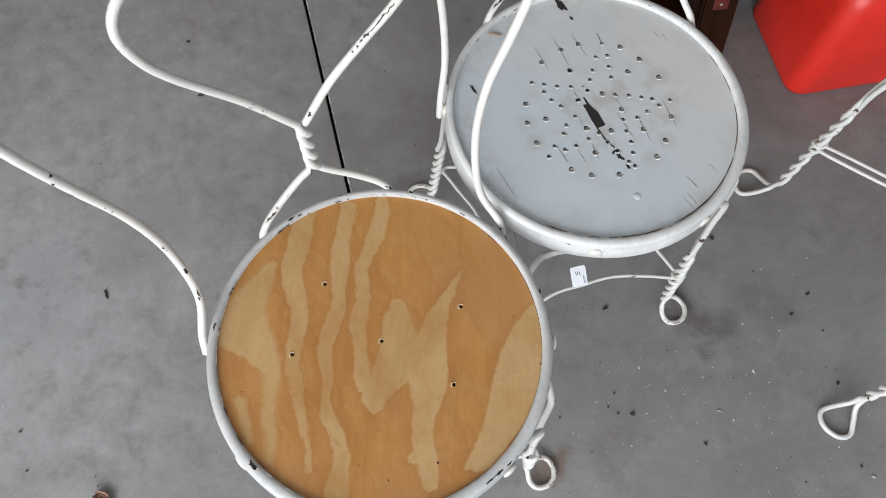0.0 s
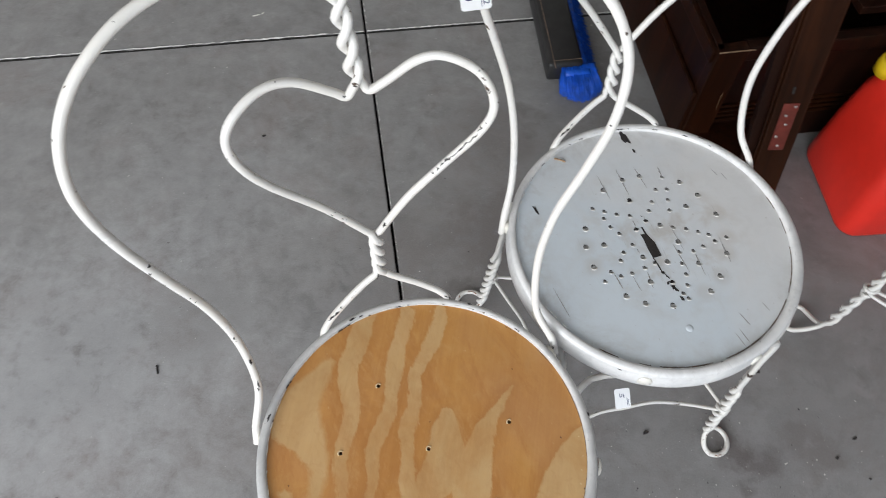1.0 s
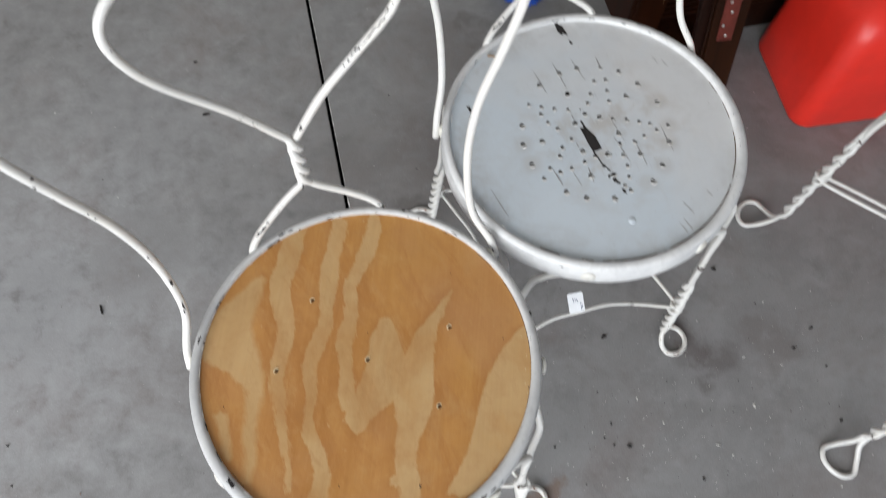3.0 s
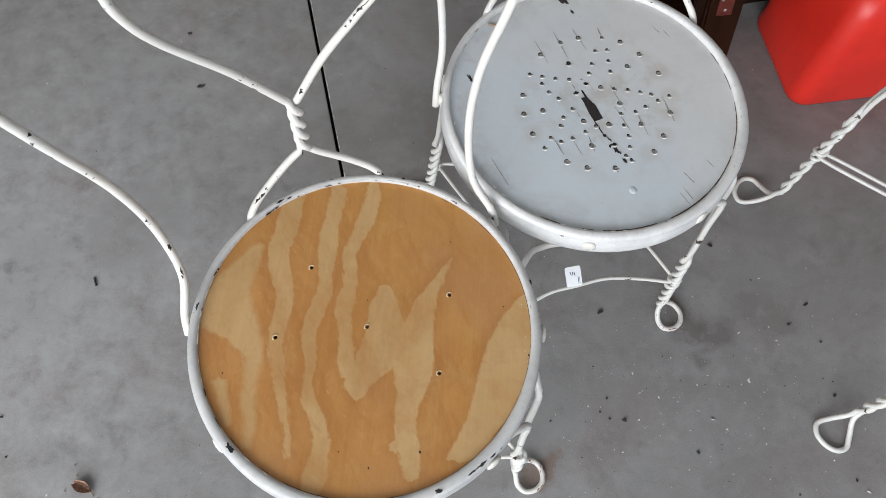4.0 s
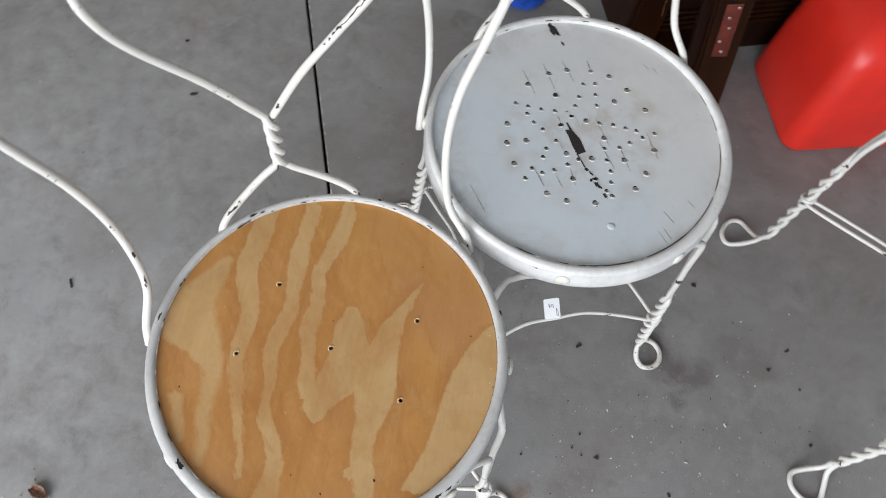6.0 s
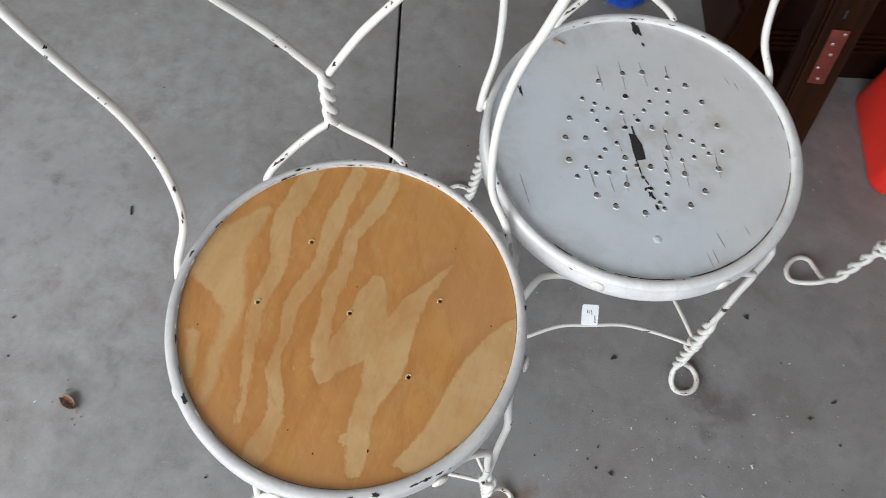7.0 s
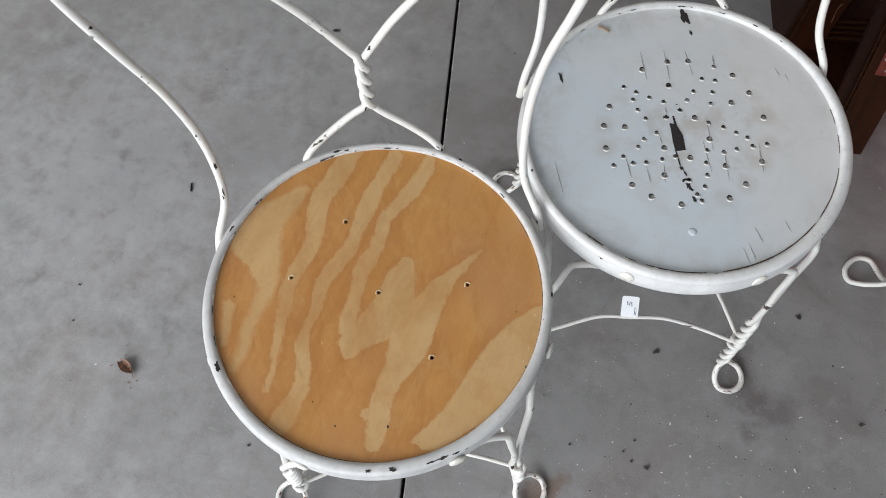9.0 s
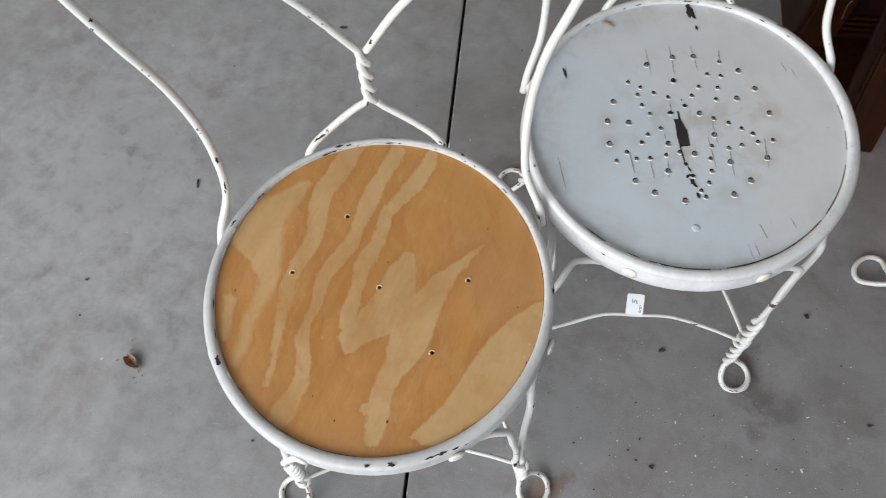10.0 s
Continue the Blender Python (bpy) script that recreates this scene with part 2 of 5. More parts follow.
def plywood_material():
    """Rotary-cut veneer under varnish: pale early wood in long tapering tongues on amber."""
    m, nt, b = material("varnished_plywood", 0.34)
    v = coords(nt)
    sep = nt.nodes.new("ShaderNodeSeparateXYZ")
    put(nt, v, sep.inputs[0])
    x0, y0 = sep.outputs[0], sep.outputs[1]
    wob = math_node(nt, "MULTIPLY", math_node(nt, "SUBTRACT", noise_node(nt, stretch(nt, v, (60, 38, 1)), 1.0, 4, 0.6), 0.5), 0.007)
    wob = math_node(nt, "ADD", wob, math_node(nt, "MULTIPLY", math_node(nt, "SUBTRACT", noise_node(nt, stretch(nt, v, (190, 120, 1)), 1.0, 3, 0.6), 0.5), 0.0070))
    fray = math_node(nt, "MULTIPLY", math_node(nt, "SUBTRACT", noise_node(nt, stretch(nt, v, (210, 40, 1)), 1.0, 3, 0.6), 0.5), 0.0045)
    x = math_node(nt, "ADD", x0, math_node(nt, "ADD", wob, fray))
    y = math_node(nt, "ADD", y0, math_node(nt, "MULTIPLY", wob, 0.8))

    # along and across the grain, which runs 22 degrees off the chair's front
    c, s = math.cos(radians(22)), math.sin(radians(22))
    along = math_node(nt, "ADD", math_node(nt, "MULTIPLY", x, s), math_node(nt, "MULTIPLY", y, c))
    across = math_node(nt, "SUBTRACT", math_node(nt, "MULTIPLY", x, c), math_node(nt, "MULTIPLY", y, s))
    at = math_node(nt, "MULTIPLY_ADD", along, 2.5, 0.5)
    field = faint = None
    for name, band in VENEER.items():
        stops = [(band[0][0] - 7, band[0][1], -8)] + band + [(band[-1][0] + 7, band[-1][1], -8)]
        guide = ramp(nt, at, *[(p / 400 + 0.5, (mid / 400 + 0.5, (half + 20) / 80, 0.0)) for p, mid, half in stops])
        split = nt.nodes.new("ShaderNodeSeparateColor")
        put(nt, guide, split.inputs[0])
        off = math_node(nt, "ABSOLUTE", math_node(nt, "SUBTRACT", across, math_node(nt, "MULTIPLY_ADD", split.outputs[0], 0.4, -0.2)))
        t = math_node(nt, "SUBTRACT", math_node(nt, "MULTIPLY_ADD", split.outputs[1], 0.08, -0.02), off)
        if name in ("left", "margin"):
            faint = t if faint is None else math_node(nt, "MAXIMUM", faint, t)
        else:
            field = t if field is None else math_node(nt, "MAXIMUM", field, t)
    ragged = math_node(nt, "MULTIPLY", math_node(nt, "SUBTRACT", noise_node(nt, stretch(nt, v, (75, 30, 1), 27), 1.0, 8, 0.72, 0.6), 0.5), 0.012)
    field = math_node(nt, "ADD", field, ragged)
    pale = math_node(nt, "MULTIPLY_ADD", field, 430.0, 0.5, clamp=True)
    fade = ramp(nt, noise_node(nt, stretch(nt, v, (16, 9, 1), 27), 1.0, 6, 0.66, 0.6), (0.34, 0.42), (0.56, 1.0))
    pale = math_node(nt, "MULTIPLY", pale, fade)
    hazy = math_node(nt, "MULTIPLY_ADD", math_node(nt, "ADD", faint, ragged), 150.0, 0.45, clamp=True)
    pale = math_node(nt, "MAXIMUM", pale, math_node(nt, "MULTIPLY", hazy, 0.95))
    along_grain = stretch(nt, v, (1, 1, 1), 27)
    fibre = noise_node(nt, stretch(nt, along_grain, (420, 12, 1)), 1.0, 4, 0.6, 0.2)
    cloud = noise_node(nt, stretch(nt, along_grain, (22, 12, 1)), 1.0, 5, 0.6, 0.6)
    amber = ramp(nt, cloud, (0.3, (0.408, 0.172, 0.042)), (0.7, (0.510, 0.243, 0.068)))
    early = ramp(nt, cloud, (0.3, (0.472, 0.284, 0.117)), (0.7, (0.556, 0.358, 0.164)))
    golden = ramp(nt, noise_node(nt, stretch(nt, v, (9, 5, 1), 20), 1.0, 3, 0.5, 0.4), (0.42, 0.0), (0.62, 1.0))
    amber = blend(nt, math_node(nt, "MULTIPLY", golden, 0.55), amber, (0.520, 0.262, 0.062))
    rosy = ramp(nt, noise_node(nt, stretch(nt, v, (8, 6, 1), 70), 1.0, 3, 0.5, 0.4), (0.52, 0.0), (0.68, 1.0))
    amber = blend(nt, math_node(nt, "MULTIPLY", rosy, 0.45), amber, (0.450, 0.222, 0.098))
    edge = ramp(nt, math_node(nt, "MULTIPLY_ADD", field, 40.0, 1.0, clamp=True), (0.35, 0.0), (0.95, 1.0))
    amber = blend(nt, math_node(nt, "MULTIPLY", edge, 0.30), amber, (0.33, 0.120, 0.026))
    flush = ramp(nt, noise_node(nt, stretch(nt, v, (34, 9, 1), 24), 1.0, 6, 0.66, 0.8), (0.52, 0.0), (0.66, 1.0))
    amber = blend(nt, math_node(nt, "MULTIPLY", flush, 0.45), amber, (0.36, 0.135, 0.030))
    wash = ramp(nt, noise_node(nt, stretch(nt, v, (26, 14, 1), 40), 1.0, 6, 0.7, 1.0), (0.55, 0.0), (0.70, 1.0))
    amber = blend(nt, math_node(nt, "MULTIPLY", wash, 0.40), amber, (0.50, 0.285, 0.110))
    col = blend(nt, pale, amber, early)
    blotch = noise_node(nt, v, 34.0, 7, 0.68, 0.5)
    col = blend(nt, ramp(nt, blotch, (0.50, 0.0), (0.72, 0.34)), col, (0.400, 0.192, 0.066))
    col = blend(nt, ramp(nt, blotch, (0.28, 0.30), (0.46, 0.0)), col, (0.545, 0.312, 0.112))
    col = blend(nt, 0.06, col, ramp(nt, fibre, (0.3, (0.25, 0.10, 0.025)), (0.7, (0.68, 0.40, 0.17))))
    grainy = noise_node(nt, stretch(nt, v, (120, 60, 1), 24), 1.0, 6, 0.7, 0.6)
    col = blend(nt, ramp(nt, grainy, (0.54, 0.0), (0.74, 0.30)), col, (0.365, 0.160, 0.050))
    col = blend(nt, ramp(nt, grainy, (0.26, 0.28), (0.45, 0.0)), col, (0.560, 0.335, 0.135))
    fleck = ramp(nt, noise_node(nt, stretch(nt, v, (160, 90, 1), 10), 1.0, 3, 0.5, 0.4), (0.72, 0.0), (0.78, 1.0))
    col = blend(nt, math_node(nt, "MULTIPLY", fleck, 0.35), col, (0.62, 0.45, 0.26))
    put(nt, col, b.inputs["Base Color"])
    put(nt, ramp(nt, cloud, (0.3, 0.30), (0.7, 0.42)), b.inputs["Roughness"])
    bump(nt, fibre, b, 0.12, 0.0004)
    return m


# pale bands of the veneer, in millimetres from the seat's middle: how far along the grain, middle across it, half width
VENEER = {}
VENEER["left"] = [(-122, -114.5, 3.7), (-104, -112.4, 5.8), (-86, -114.2, 5.9), (-68, -116.6, 7.1), (-50, -116.6, 8.2), (-32, -115.3, 9.5), (-13, -126.6, 18.6), (5, -145.8, 32.3), (23, -149.1, 27.8), (41, -147.7, 22.5), (59, -141.3, 19.5), (76, -131.0, 13.0), (94, -121.0, 5.0)]
VENEER["margin"] = [(-98, -133.7, 2.9), (-76, -140.2, 4.6), (-55, -147.8, 8.0)]
VENEER["second"] = [(-132, -73.0, 2.0), (-116, -74.6, 3.8), (-97, -78.4, 4.8), (-78, -82.5, 5.8), (-60, -85.7, 6.2), (-41, -89.4, 7.0), (-22, -94.3, 7.5), (-3, -93.8, 8.4), (16, -90.2, 8.8), (34, -88.2, 9.0), (53, -92.3, 9.9), (72, -98.0, 10.8), (91, -99.0, 11.7), (109, -95.1, 12.2), (128, -91.3, 12.5), (147, -87.2, 10.6), (160, -83.0, 9.0)]
VENEER["third"] = [(-76, -57.0, 7.2), (-57, -58.2, 5.4), (-38, -57.0, 6.2), (-20, -58.7, 6.6), (-1, -59.9, 7.6), (17, -55.6, 8.6), (36, -49.2, 8.3), (55, -46.1, 7.3), (73, -46.1, 8.6), (92, -46.8, 10.0), (110, -46.8, 10.0), (129, -42.5, 8.4), (147, -40.4, 9.4), (166, -39.1, 8.7)]
VENEER["third_foot"] = [(-166, -50.0, 9.0), (-149, -44.9, 12.1), (-134, -43.8, 10.1), (-119, -41.4, 7.6), (-105, -43.0, 7.0), (-90, -48.9, 8.5), (-75, -56.7, 8.1), (-62, -58.0, 5.6)]
VENEER["fourth"] = [(-52, -17.2, 8.4), (-35, -21.4, 9.2), (-18, -21.6, 8.0), (-1, -23.3, 6.6), (17, -26.4, 8.9), (34, -23.0, 8.8), (51, -20.6, 6.8), (68, -22.3, 7.5), (85, -22.0, 7.2), (102, -16.4, 8.4), (120, -8.1, 10.0), (137, -3.9, 8.5), (154, 0.2, 9.4), (171, -0.4, 6.4)]
VENEER["heart"] = [(-72, -8.8, 7.0), (-57, -7.3, 15.4), (-42, 4.5, 20.3), (-27, 12.5, 22.0), (-12, 17.6, 22.6), (2, 18.1, 20.6), (17, 17.4, 16.6), (32, 16.7, 13.0), (47, 16.0, 5.8)]
VENEER["branch"] = [(-150, 47.6, 6.6), (-133, 45.4, 9.8), (-117, 43.0, 11.8), (-100, 39.9, 10.1), (-84, 41.1, 10.2), (-67, 46.1, 13.0), (-50, 48.4, 18.2), (-34, 47.6, 21.7), (-17, 47.7, 21.5), (-0, 51.7, 16.8), (16, 55.3, 14.2), (33, 60.5, 11.0), (49, 70.2, 7.5), (66, 79.5, 4.3), (80, 88.0, 1.5)]
VENEER["spur"] = [(-124, 30.9, 4.3), (-118, 30.5, 5.3)]
VENEER["right"] = [(-131, 93.2, 13.0), (-114, 106.3, 16.9), (-97, 118.8, 19.9), (-80, 127.9, 22.9), (-63, 135.3, 24.9), (-46, 140.6, 26.0), (-29, 145.1, 26.3), (-12, 150.7, 24.2), (5, 156.9, 21.1), (22, 164.2, 18.0), (36, 172.0, 12.0)]

# brown water marks round some holes of the tin seat
HALOS = ((0.0947, 0.0158), (-0.0875, 0.0134), (0.0593, -0.0693), (0.0915, -0.0203), (0.0817, -0.0421), (-0.0887, -0.0168), (0.030, -0.085))
# floor stains, and patches that paint light and shade: x, y, radius, strength, colour
STAINS_AND_SHADING = [(0.520, -0.020, 0.40, 0.30, (0.125, 0.118, 0.114)), (0.800, 0.330, 0.30, 0.30, (0.12, 0.11, 0.105)), (-0.640, 0.200, 0.42, 0.42, (0.375, 0.378, 0.388)), (-0.500, 0.620, 0.26, 0.22, (0.37, 0.372, 0.38)), (0.500, 0.165, 0.055, 0.65, (0.078, 0.057, 0.052)), (0.548, 0.128, 0.055, 0.60, (0.078, 0.058, 0.053)), (0.640, 0.160, 0.070, 0.40, (0.11, 0.082, 0.072)), (0.110, 0.560, 0.16, 0.45, (0.13, 0.095, 0.085)), (0.080, 0.780, 0.14, 0.40, (0.13, 0.095, 0.085)), (-0.450, 0.330, 0.12, 0.30, (0.13, 0.118, 0.112)), (0.250, -0.090, 0.036, 0.65, (0.16, 0.075, 0.035)), (0.010, 0.440, 0.30, 0.42, (0.150, 0.126, 0.114)), (0.040, -0.280, 0.30, 0.55, (0.125, 0.121, 0.120)),
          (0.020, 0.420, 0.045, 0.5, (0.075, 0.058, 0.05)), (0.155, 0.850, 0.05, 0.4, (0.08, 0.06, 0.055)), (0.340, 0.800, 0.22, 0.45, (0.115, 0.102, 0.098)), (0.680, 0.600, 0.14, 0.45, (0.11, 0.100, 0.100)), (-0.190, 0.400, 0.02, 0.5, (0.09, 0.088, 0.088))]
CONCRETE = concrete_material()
ENAMEL = paint_material("white_enamel_on_wire", (0.695, 0.668, 0.620), (0.675, 0.660, 0.635), 0.640, 0.36, 60.0)
RIM_PAINT = rim_material("white_enamel_on_rim", 1.0)
DULL_RIM = rim_material("greyed_enamel_on_rim", 0.80)
CREAM = paint_material("cream_enamel_on_rivet", (0.70, 0.672, 0.60), (0.68, 0.655, 0.60), 0.66, 0.40, 130.0)
PAN_PAINT = pan_material()
LEG_PAINT = paint_material("white_enamel_on_legs", (0.695, 0.668, 0.620), (0.665, 0.650, 0.620), 0.640, 0.36, 60.0)
BARE = plain("bare_rusty_iron", (0.020, 0.016, 0.015), 0.75, 0.0, 0.5, 300)
SCRATCH = plain("scratched_tin", (0.29, 0.28, 0.27), 0.7, 0.0, 0.4, 300)
BACKING_GREY = plain("dull_grey_backing", (0.60, 0.59, 0.58), 0.8, 0.0, 0.3, 25)
GRIME_SHADE = plain("brown_grime_and_shade", (0.105, 0.068, 0.044), 0.85, 0.0, 0.6, 60)
RUST = plain("rust", (0.16, 0.055, 0.025), 0.85, 0.0, 0.5, 220)
WOOD = dark_wood_material("dark_stained_wood", 0.42, (0.006, 0.0022, 0.0014), (0.022, 0.0068, 0.0034), (0.045, 0.0155, 0.007), 0.16)
POST_WOOD = dark_wood_material("brown_stained_wood", 0.40, (0.009, 0.0026, 0.0009), (0.032, 0.0094, 0.0029), (0.052, 0.018, 0.007))
STILE_WOOD = dark_wood_material("red_brown_wood", 0.38, (0.007, 0.0021, 0.0009), (0.027, 0.0076, 0.0027), (0.055, 0.020, 0.009))
PLY = plywood_material()
RED = plain("red_polyethylene", (0.79, 0.031, 0.018), 0.36, 0.0, 0.10, 9, 0.1)
YELLOW = plain("yellow_plastic", (0.75, 0.50, 0.01), 0.4, 0.0, 0.08, 30)
BLACK = plain("black_plastic", (0.020, 0.019, 0.019), 0.42, 0.0, 0.3, 40)
BLUE = plain("blue_bristle", (0.004, 0.085, 0.52), 0.45, 0.0, 0.35, 60)
OXBLOOD = plain("oxblood_metal_plate", (0.20, 0.040, 0.028), 0.4, 0.3, 0.25, 70)
SEAM = plain("worn_brown_seam", (0.22, 0.15, 0.11), 0.7, 0.0, 0.5, 180)
STEEL = plain("screw_steel", (0.55, 0.53, 0.50), 0.35, 0.8, 0.2, 90)
CARD = plain("white_card", (0.88, 0.885, 0.89), 0.6, 0.0, 0.04, 60, 0.03)
INK = plain("blue_black_ink", (0.035, 0.05, 0.13), 0.6, 0.0, 0.2, 200)
LEAF = plain("dry_leaf", (0.27, 0.150, 0.100), 0.7, 0.0, 0.75, 260, 0.6)
STRAW_PALE = plain("pale_splinters", (0.62, 0.47, 0.28), 0.7, 0.0, 0.2, 300)
STRAW = plain("dry_straw", (0.31, 0.205, 0.125), 0.7, 0.0, 0.3, 200)
GRIT_DARK = plain("dark_grit", (0.035, 0.03, 0.028), 0.85, 0.0, 0.5, 200)
GRIT_PALE = plain("pale_grit", (0.62, 0.60, 0.55), 0.8, 0.0, 0.2, 200)
PLASTER = plain("painted_wall", (0.62, 0.60, 0.57), 0.8, 0.0, 0.06, 3)
LIP = plain("crumbled_concrete", (0.60, 0.585, 0.56), 0.85, 0.0, 0.3, 150)
DIRT = plain("joint_dirt", (0.012, 0.011, 0.010), 0.9, 0.0, 0.4, 150)


# ---- mesh helpers ----
def mesh_of(name, bm, mat, smooth=True):
    bmesh.ops.recalc_face_normals(bm, faces=bm.faces)
    me = bpy.data.meshes.new(name)
    bm.to_mesh(me)
    bm.free()
    for p in me.polygons:
        p.use_smooth = smooth
    me.materials.append(mat)
    return me


def part(name, bm, mat, parent=None, label="", smooth=True):
    me = bm if isinstance(bm, bpy.types.Mesh) else mesh_of(name, bm, mat, smooth)
    ob = new(name, me)
    ob.parent = parent
    if label:
        ob["label"] = label
    return ob


def spline(points, per=8, closed=False):
    """Catmull-Rom through the points."""
    p = [Vector(q) for q in points]
    n, out = len(p), []
    for i in range(n if closed else n - 1):
        if closed:
            a, b, c, d = p[i - 1], p[i], p[(i + 1) % n], p[(i + 2) % n]
        else:
            b, c = p[i], p[i + 1]
            a = p[i - 1] if i else b * 2 - c
            d = p[i + 2] if i + 2 < n else c * 2 - b
        for k in range(per):
            t = k / per
            out.append(0.5 * (2 * b + (c - a) * t + (2 * a - 5 * b + 4 * c - d) * t * t + (3 * b - a - 3 * c + d) * t ** 3))
    if not closed:
        out.append(p[-1])
    return out


def tube(bm, path, radius, sides=10, closed=False, lumps=0.04):
    """A round wire along a path of points, slightly uneven, with rounded ends."""
    n = len(path)
    tang = []
    for i in range(n):
        a, b = path[i - 1] if (i or closed) else path[i], path[(i + 1) % n] if (i + 1 < n or closed) else path[i]
        tang.append((b - a).normalized())
    up = Vector((0, 0, 1)) if abs(tang[0].z) < 0.9 else Vector((1, 0, 0))
    side = tang[0].cross(up).normalized()
    rings = []
    for i in range(n):
        side = (side - tang[i] * side.dot(tang[i])).normalized()
        other = tang[i].cross(side)
        r = radius(i / (n - 1)) if callable(radius) else radius
        r *= 1 + lumps * noise.noise(path[i] * 55.0)
        rings.append([bm.verts.new(path[i] + (side * math.cos(a) + other * math.sin(a)) * r) for a in (2 * math.pi * k / sides for k in range(sides))])
    for i in range(n if closed else n - 1):
        r0, r1 = rings[i], rings[(i + 1) % n]
        shift = 0
        if closed and i == n - 1:
            shift = min(range(sides), key=lambda k: (r1[k].co - r0[0].co).length)
        for k in range(sides):
            bm.faces.new((r0[k], r0[(k + 1) % sides], r1[(k + 1 + shift) % sides], r1[(k + shift) % sides]))
    if not closed:
        for ring, i, sgn in ((rings[0], 0, -1), (rings[-1], n - 1, 1)):
            r = (ring[0].co - path[i]).length
            tip = bm.verts.new(path[i] + tang[i] * r * 0.45 * sgn)
            for k in range(sides):
                bm.faces.new((ring[k], ring[(k + 1) % sides], tip))
    return bm


def wire(points, radius, per=8, sides=10, closed=False):
    return tube(bmesh.new(), spline(points, per, closed), radius, sides, closed)


def helix(a, b, around, turns, start, steps=12):
    """Points that wind round the line from a to b."""
    a, b = Vector(a), Vector(b)
    axis = (b - a).normalized()
    u = axis.cross(Vector((0, 1, 0)) if abs(axis.y) < 0.9 else Vector((1, 0, 0))).normalized()
    w = axis.cross(u)
    n = max(8, int(abs(turns) * steps))
    return [a.lerp(b, i / n) + (u * math.cos(start + 2 * math.pi * turns * i / n) + w * math.sin(start + 2 * math.pi * turns * i / n)) * around for i in range(n + 1)]


def box(bm, size, m, bevel=0.0):
    got = bmesh.ops.create_cube(bm, size=1, matrix=m @ Matrix.Diagonal((*size, 1)))
    if bevel:
        edges = {e for v in got["verts"] for e in v.link_edges}
        bmesh.ops.bevel(bm, geom=list(edges), offset=bevel, segments=2, affect="EDGES", profile=0.6)
    return bm


def lathe(profile, sides=96):
    """A closed (r, z) profile turned round z."""
    bm = bmesh.new()
    rings = []
    for k in range(sides):
        a = 2 * math.pi * k / sides
        rings.append([bm.verts.new((r * math.cos(a), r * math.sin(a), z)) for r, z in profile])
    n = len(profile)
    for k in range(sides):
        r0, r1 = rings[k], rings[(k + 1) % sides]
        for i in range(n):
            bm.faces.new((r0[i], r1[i], r1[(i + 1) % n], r0[(i + 1) % n]))
    return bm


def pierced_disc(radius, top, thick, holes, sides=96):
    """A flat disc with round holes (x, y, r) right through it."""
    bm = bmesh.new()

    def loop(cx, cy, r, n):
        vs = [bm.verts.new((cx + r * math.cos(2 * math.pi * k / n), cy + r * math.sin(2 * math.pi * k / n), top)) for k in range(n)]
        return [bm.edges.new((vs[k], vs[(k + 1) % n])) for k in range(n)]

    edges = loop(0, 0, radius, sides)
    for x, y, r in holes:
        edges += loop(x, y, r, 10)
    bmesh.ops.triangle_fill(bm, use_beauty=True, use_dissolve=False, edges=edges, normal=(0, 0, 1))
    got = bmesh.ops.extrude_face_region(bm, geom=list(bm.faces))
    bmesh.ops.translate(bm, vec=(0, 0, -thick), verts=[g for g in got["geom"] if isinstance(g, bmesh.types.BMVert)])
    return bm


def flake(bm, m, rx, ry, seed, sides=9, thick=0.0003):
    """A ragged thin patch in the plane of m."""
    rng = random.Random(seed)
    rim = []
    for k in range(sides):
        a, q = 2 * math.pi * k / sides, rng.uniform(0.42, 1.2)
        rim.append((rx * q * math.cos(a), ry * q * math.sin(a)))
    lo = [bm.verts.new(m @ Vector((x * 1.04, y * 1.04, -thick))) for x, y in rim]
    hi = [bm.verts.new(m @ Vector((x, y, thick))) for x, y in rim]
    bm.faces.new(hi)
    for k in range(sides):
        bm.faces.new((lo[k], lo[(k + 1) % sides], hi[(k + 1) % sides], hi[k]))
    return bm


def wire_chips(path, radius, count, seed, marks=()):
    """Ragged dark patches hugging a wire, mostly on its upper and front sides."""
    rng = random.Random(seed)
    bm = bmesh.new()
    n = len(path)
    for c in range(count + len(marks)):
        i = marks[c - count][0] if c >= count else rng.randrange(3, n - 4)
        t = (path[i + 1] - path[i - 1]).normalized()
        up = Vector((rng.uniform(-0.9, 0.9), -0.55, 1.0))
        up = (up - t * up.dot(t)).normalized()
        side = t.cross(up)
        long, wide = rng.choice((0.0006, 0.0008, 0.0010, 0.0016, 0.0028, 0.0050)) * rng.uniform(0.7, 1.2), rng.uniform(0.07, 0.30)
        if c >= count:
            long, wide = marks[c - count][1:]
        mid = path[i]
        rows = []
        for a in range(5):
            f = a / 2 - 1
            w = wide * (1 - 0.85 * f * f) * rng.uniform(0.35, 1.35)
            lean = rng.uniform(-0.22, 0.22)
            rows.append([bm.verts.new(mid + t * long * f + (up * math.cos(q) + side * math.sin(q)) * radius * 1.045) for q in (lean - w, lean - w / 3, lean + w / 3, lean + w)])
        for r0, r1 in zip(rows, rows[1:]):
            for k in range(3):
                bm.faces.new((r0[k], r0[k + 1], r1[k + 1], r1[k]))
    return bm


def polar(r, degrees, z):
    return Vector((r * math.cos(radians(degrees)), r * math.sin(radians(degrees)), z))


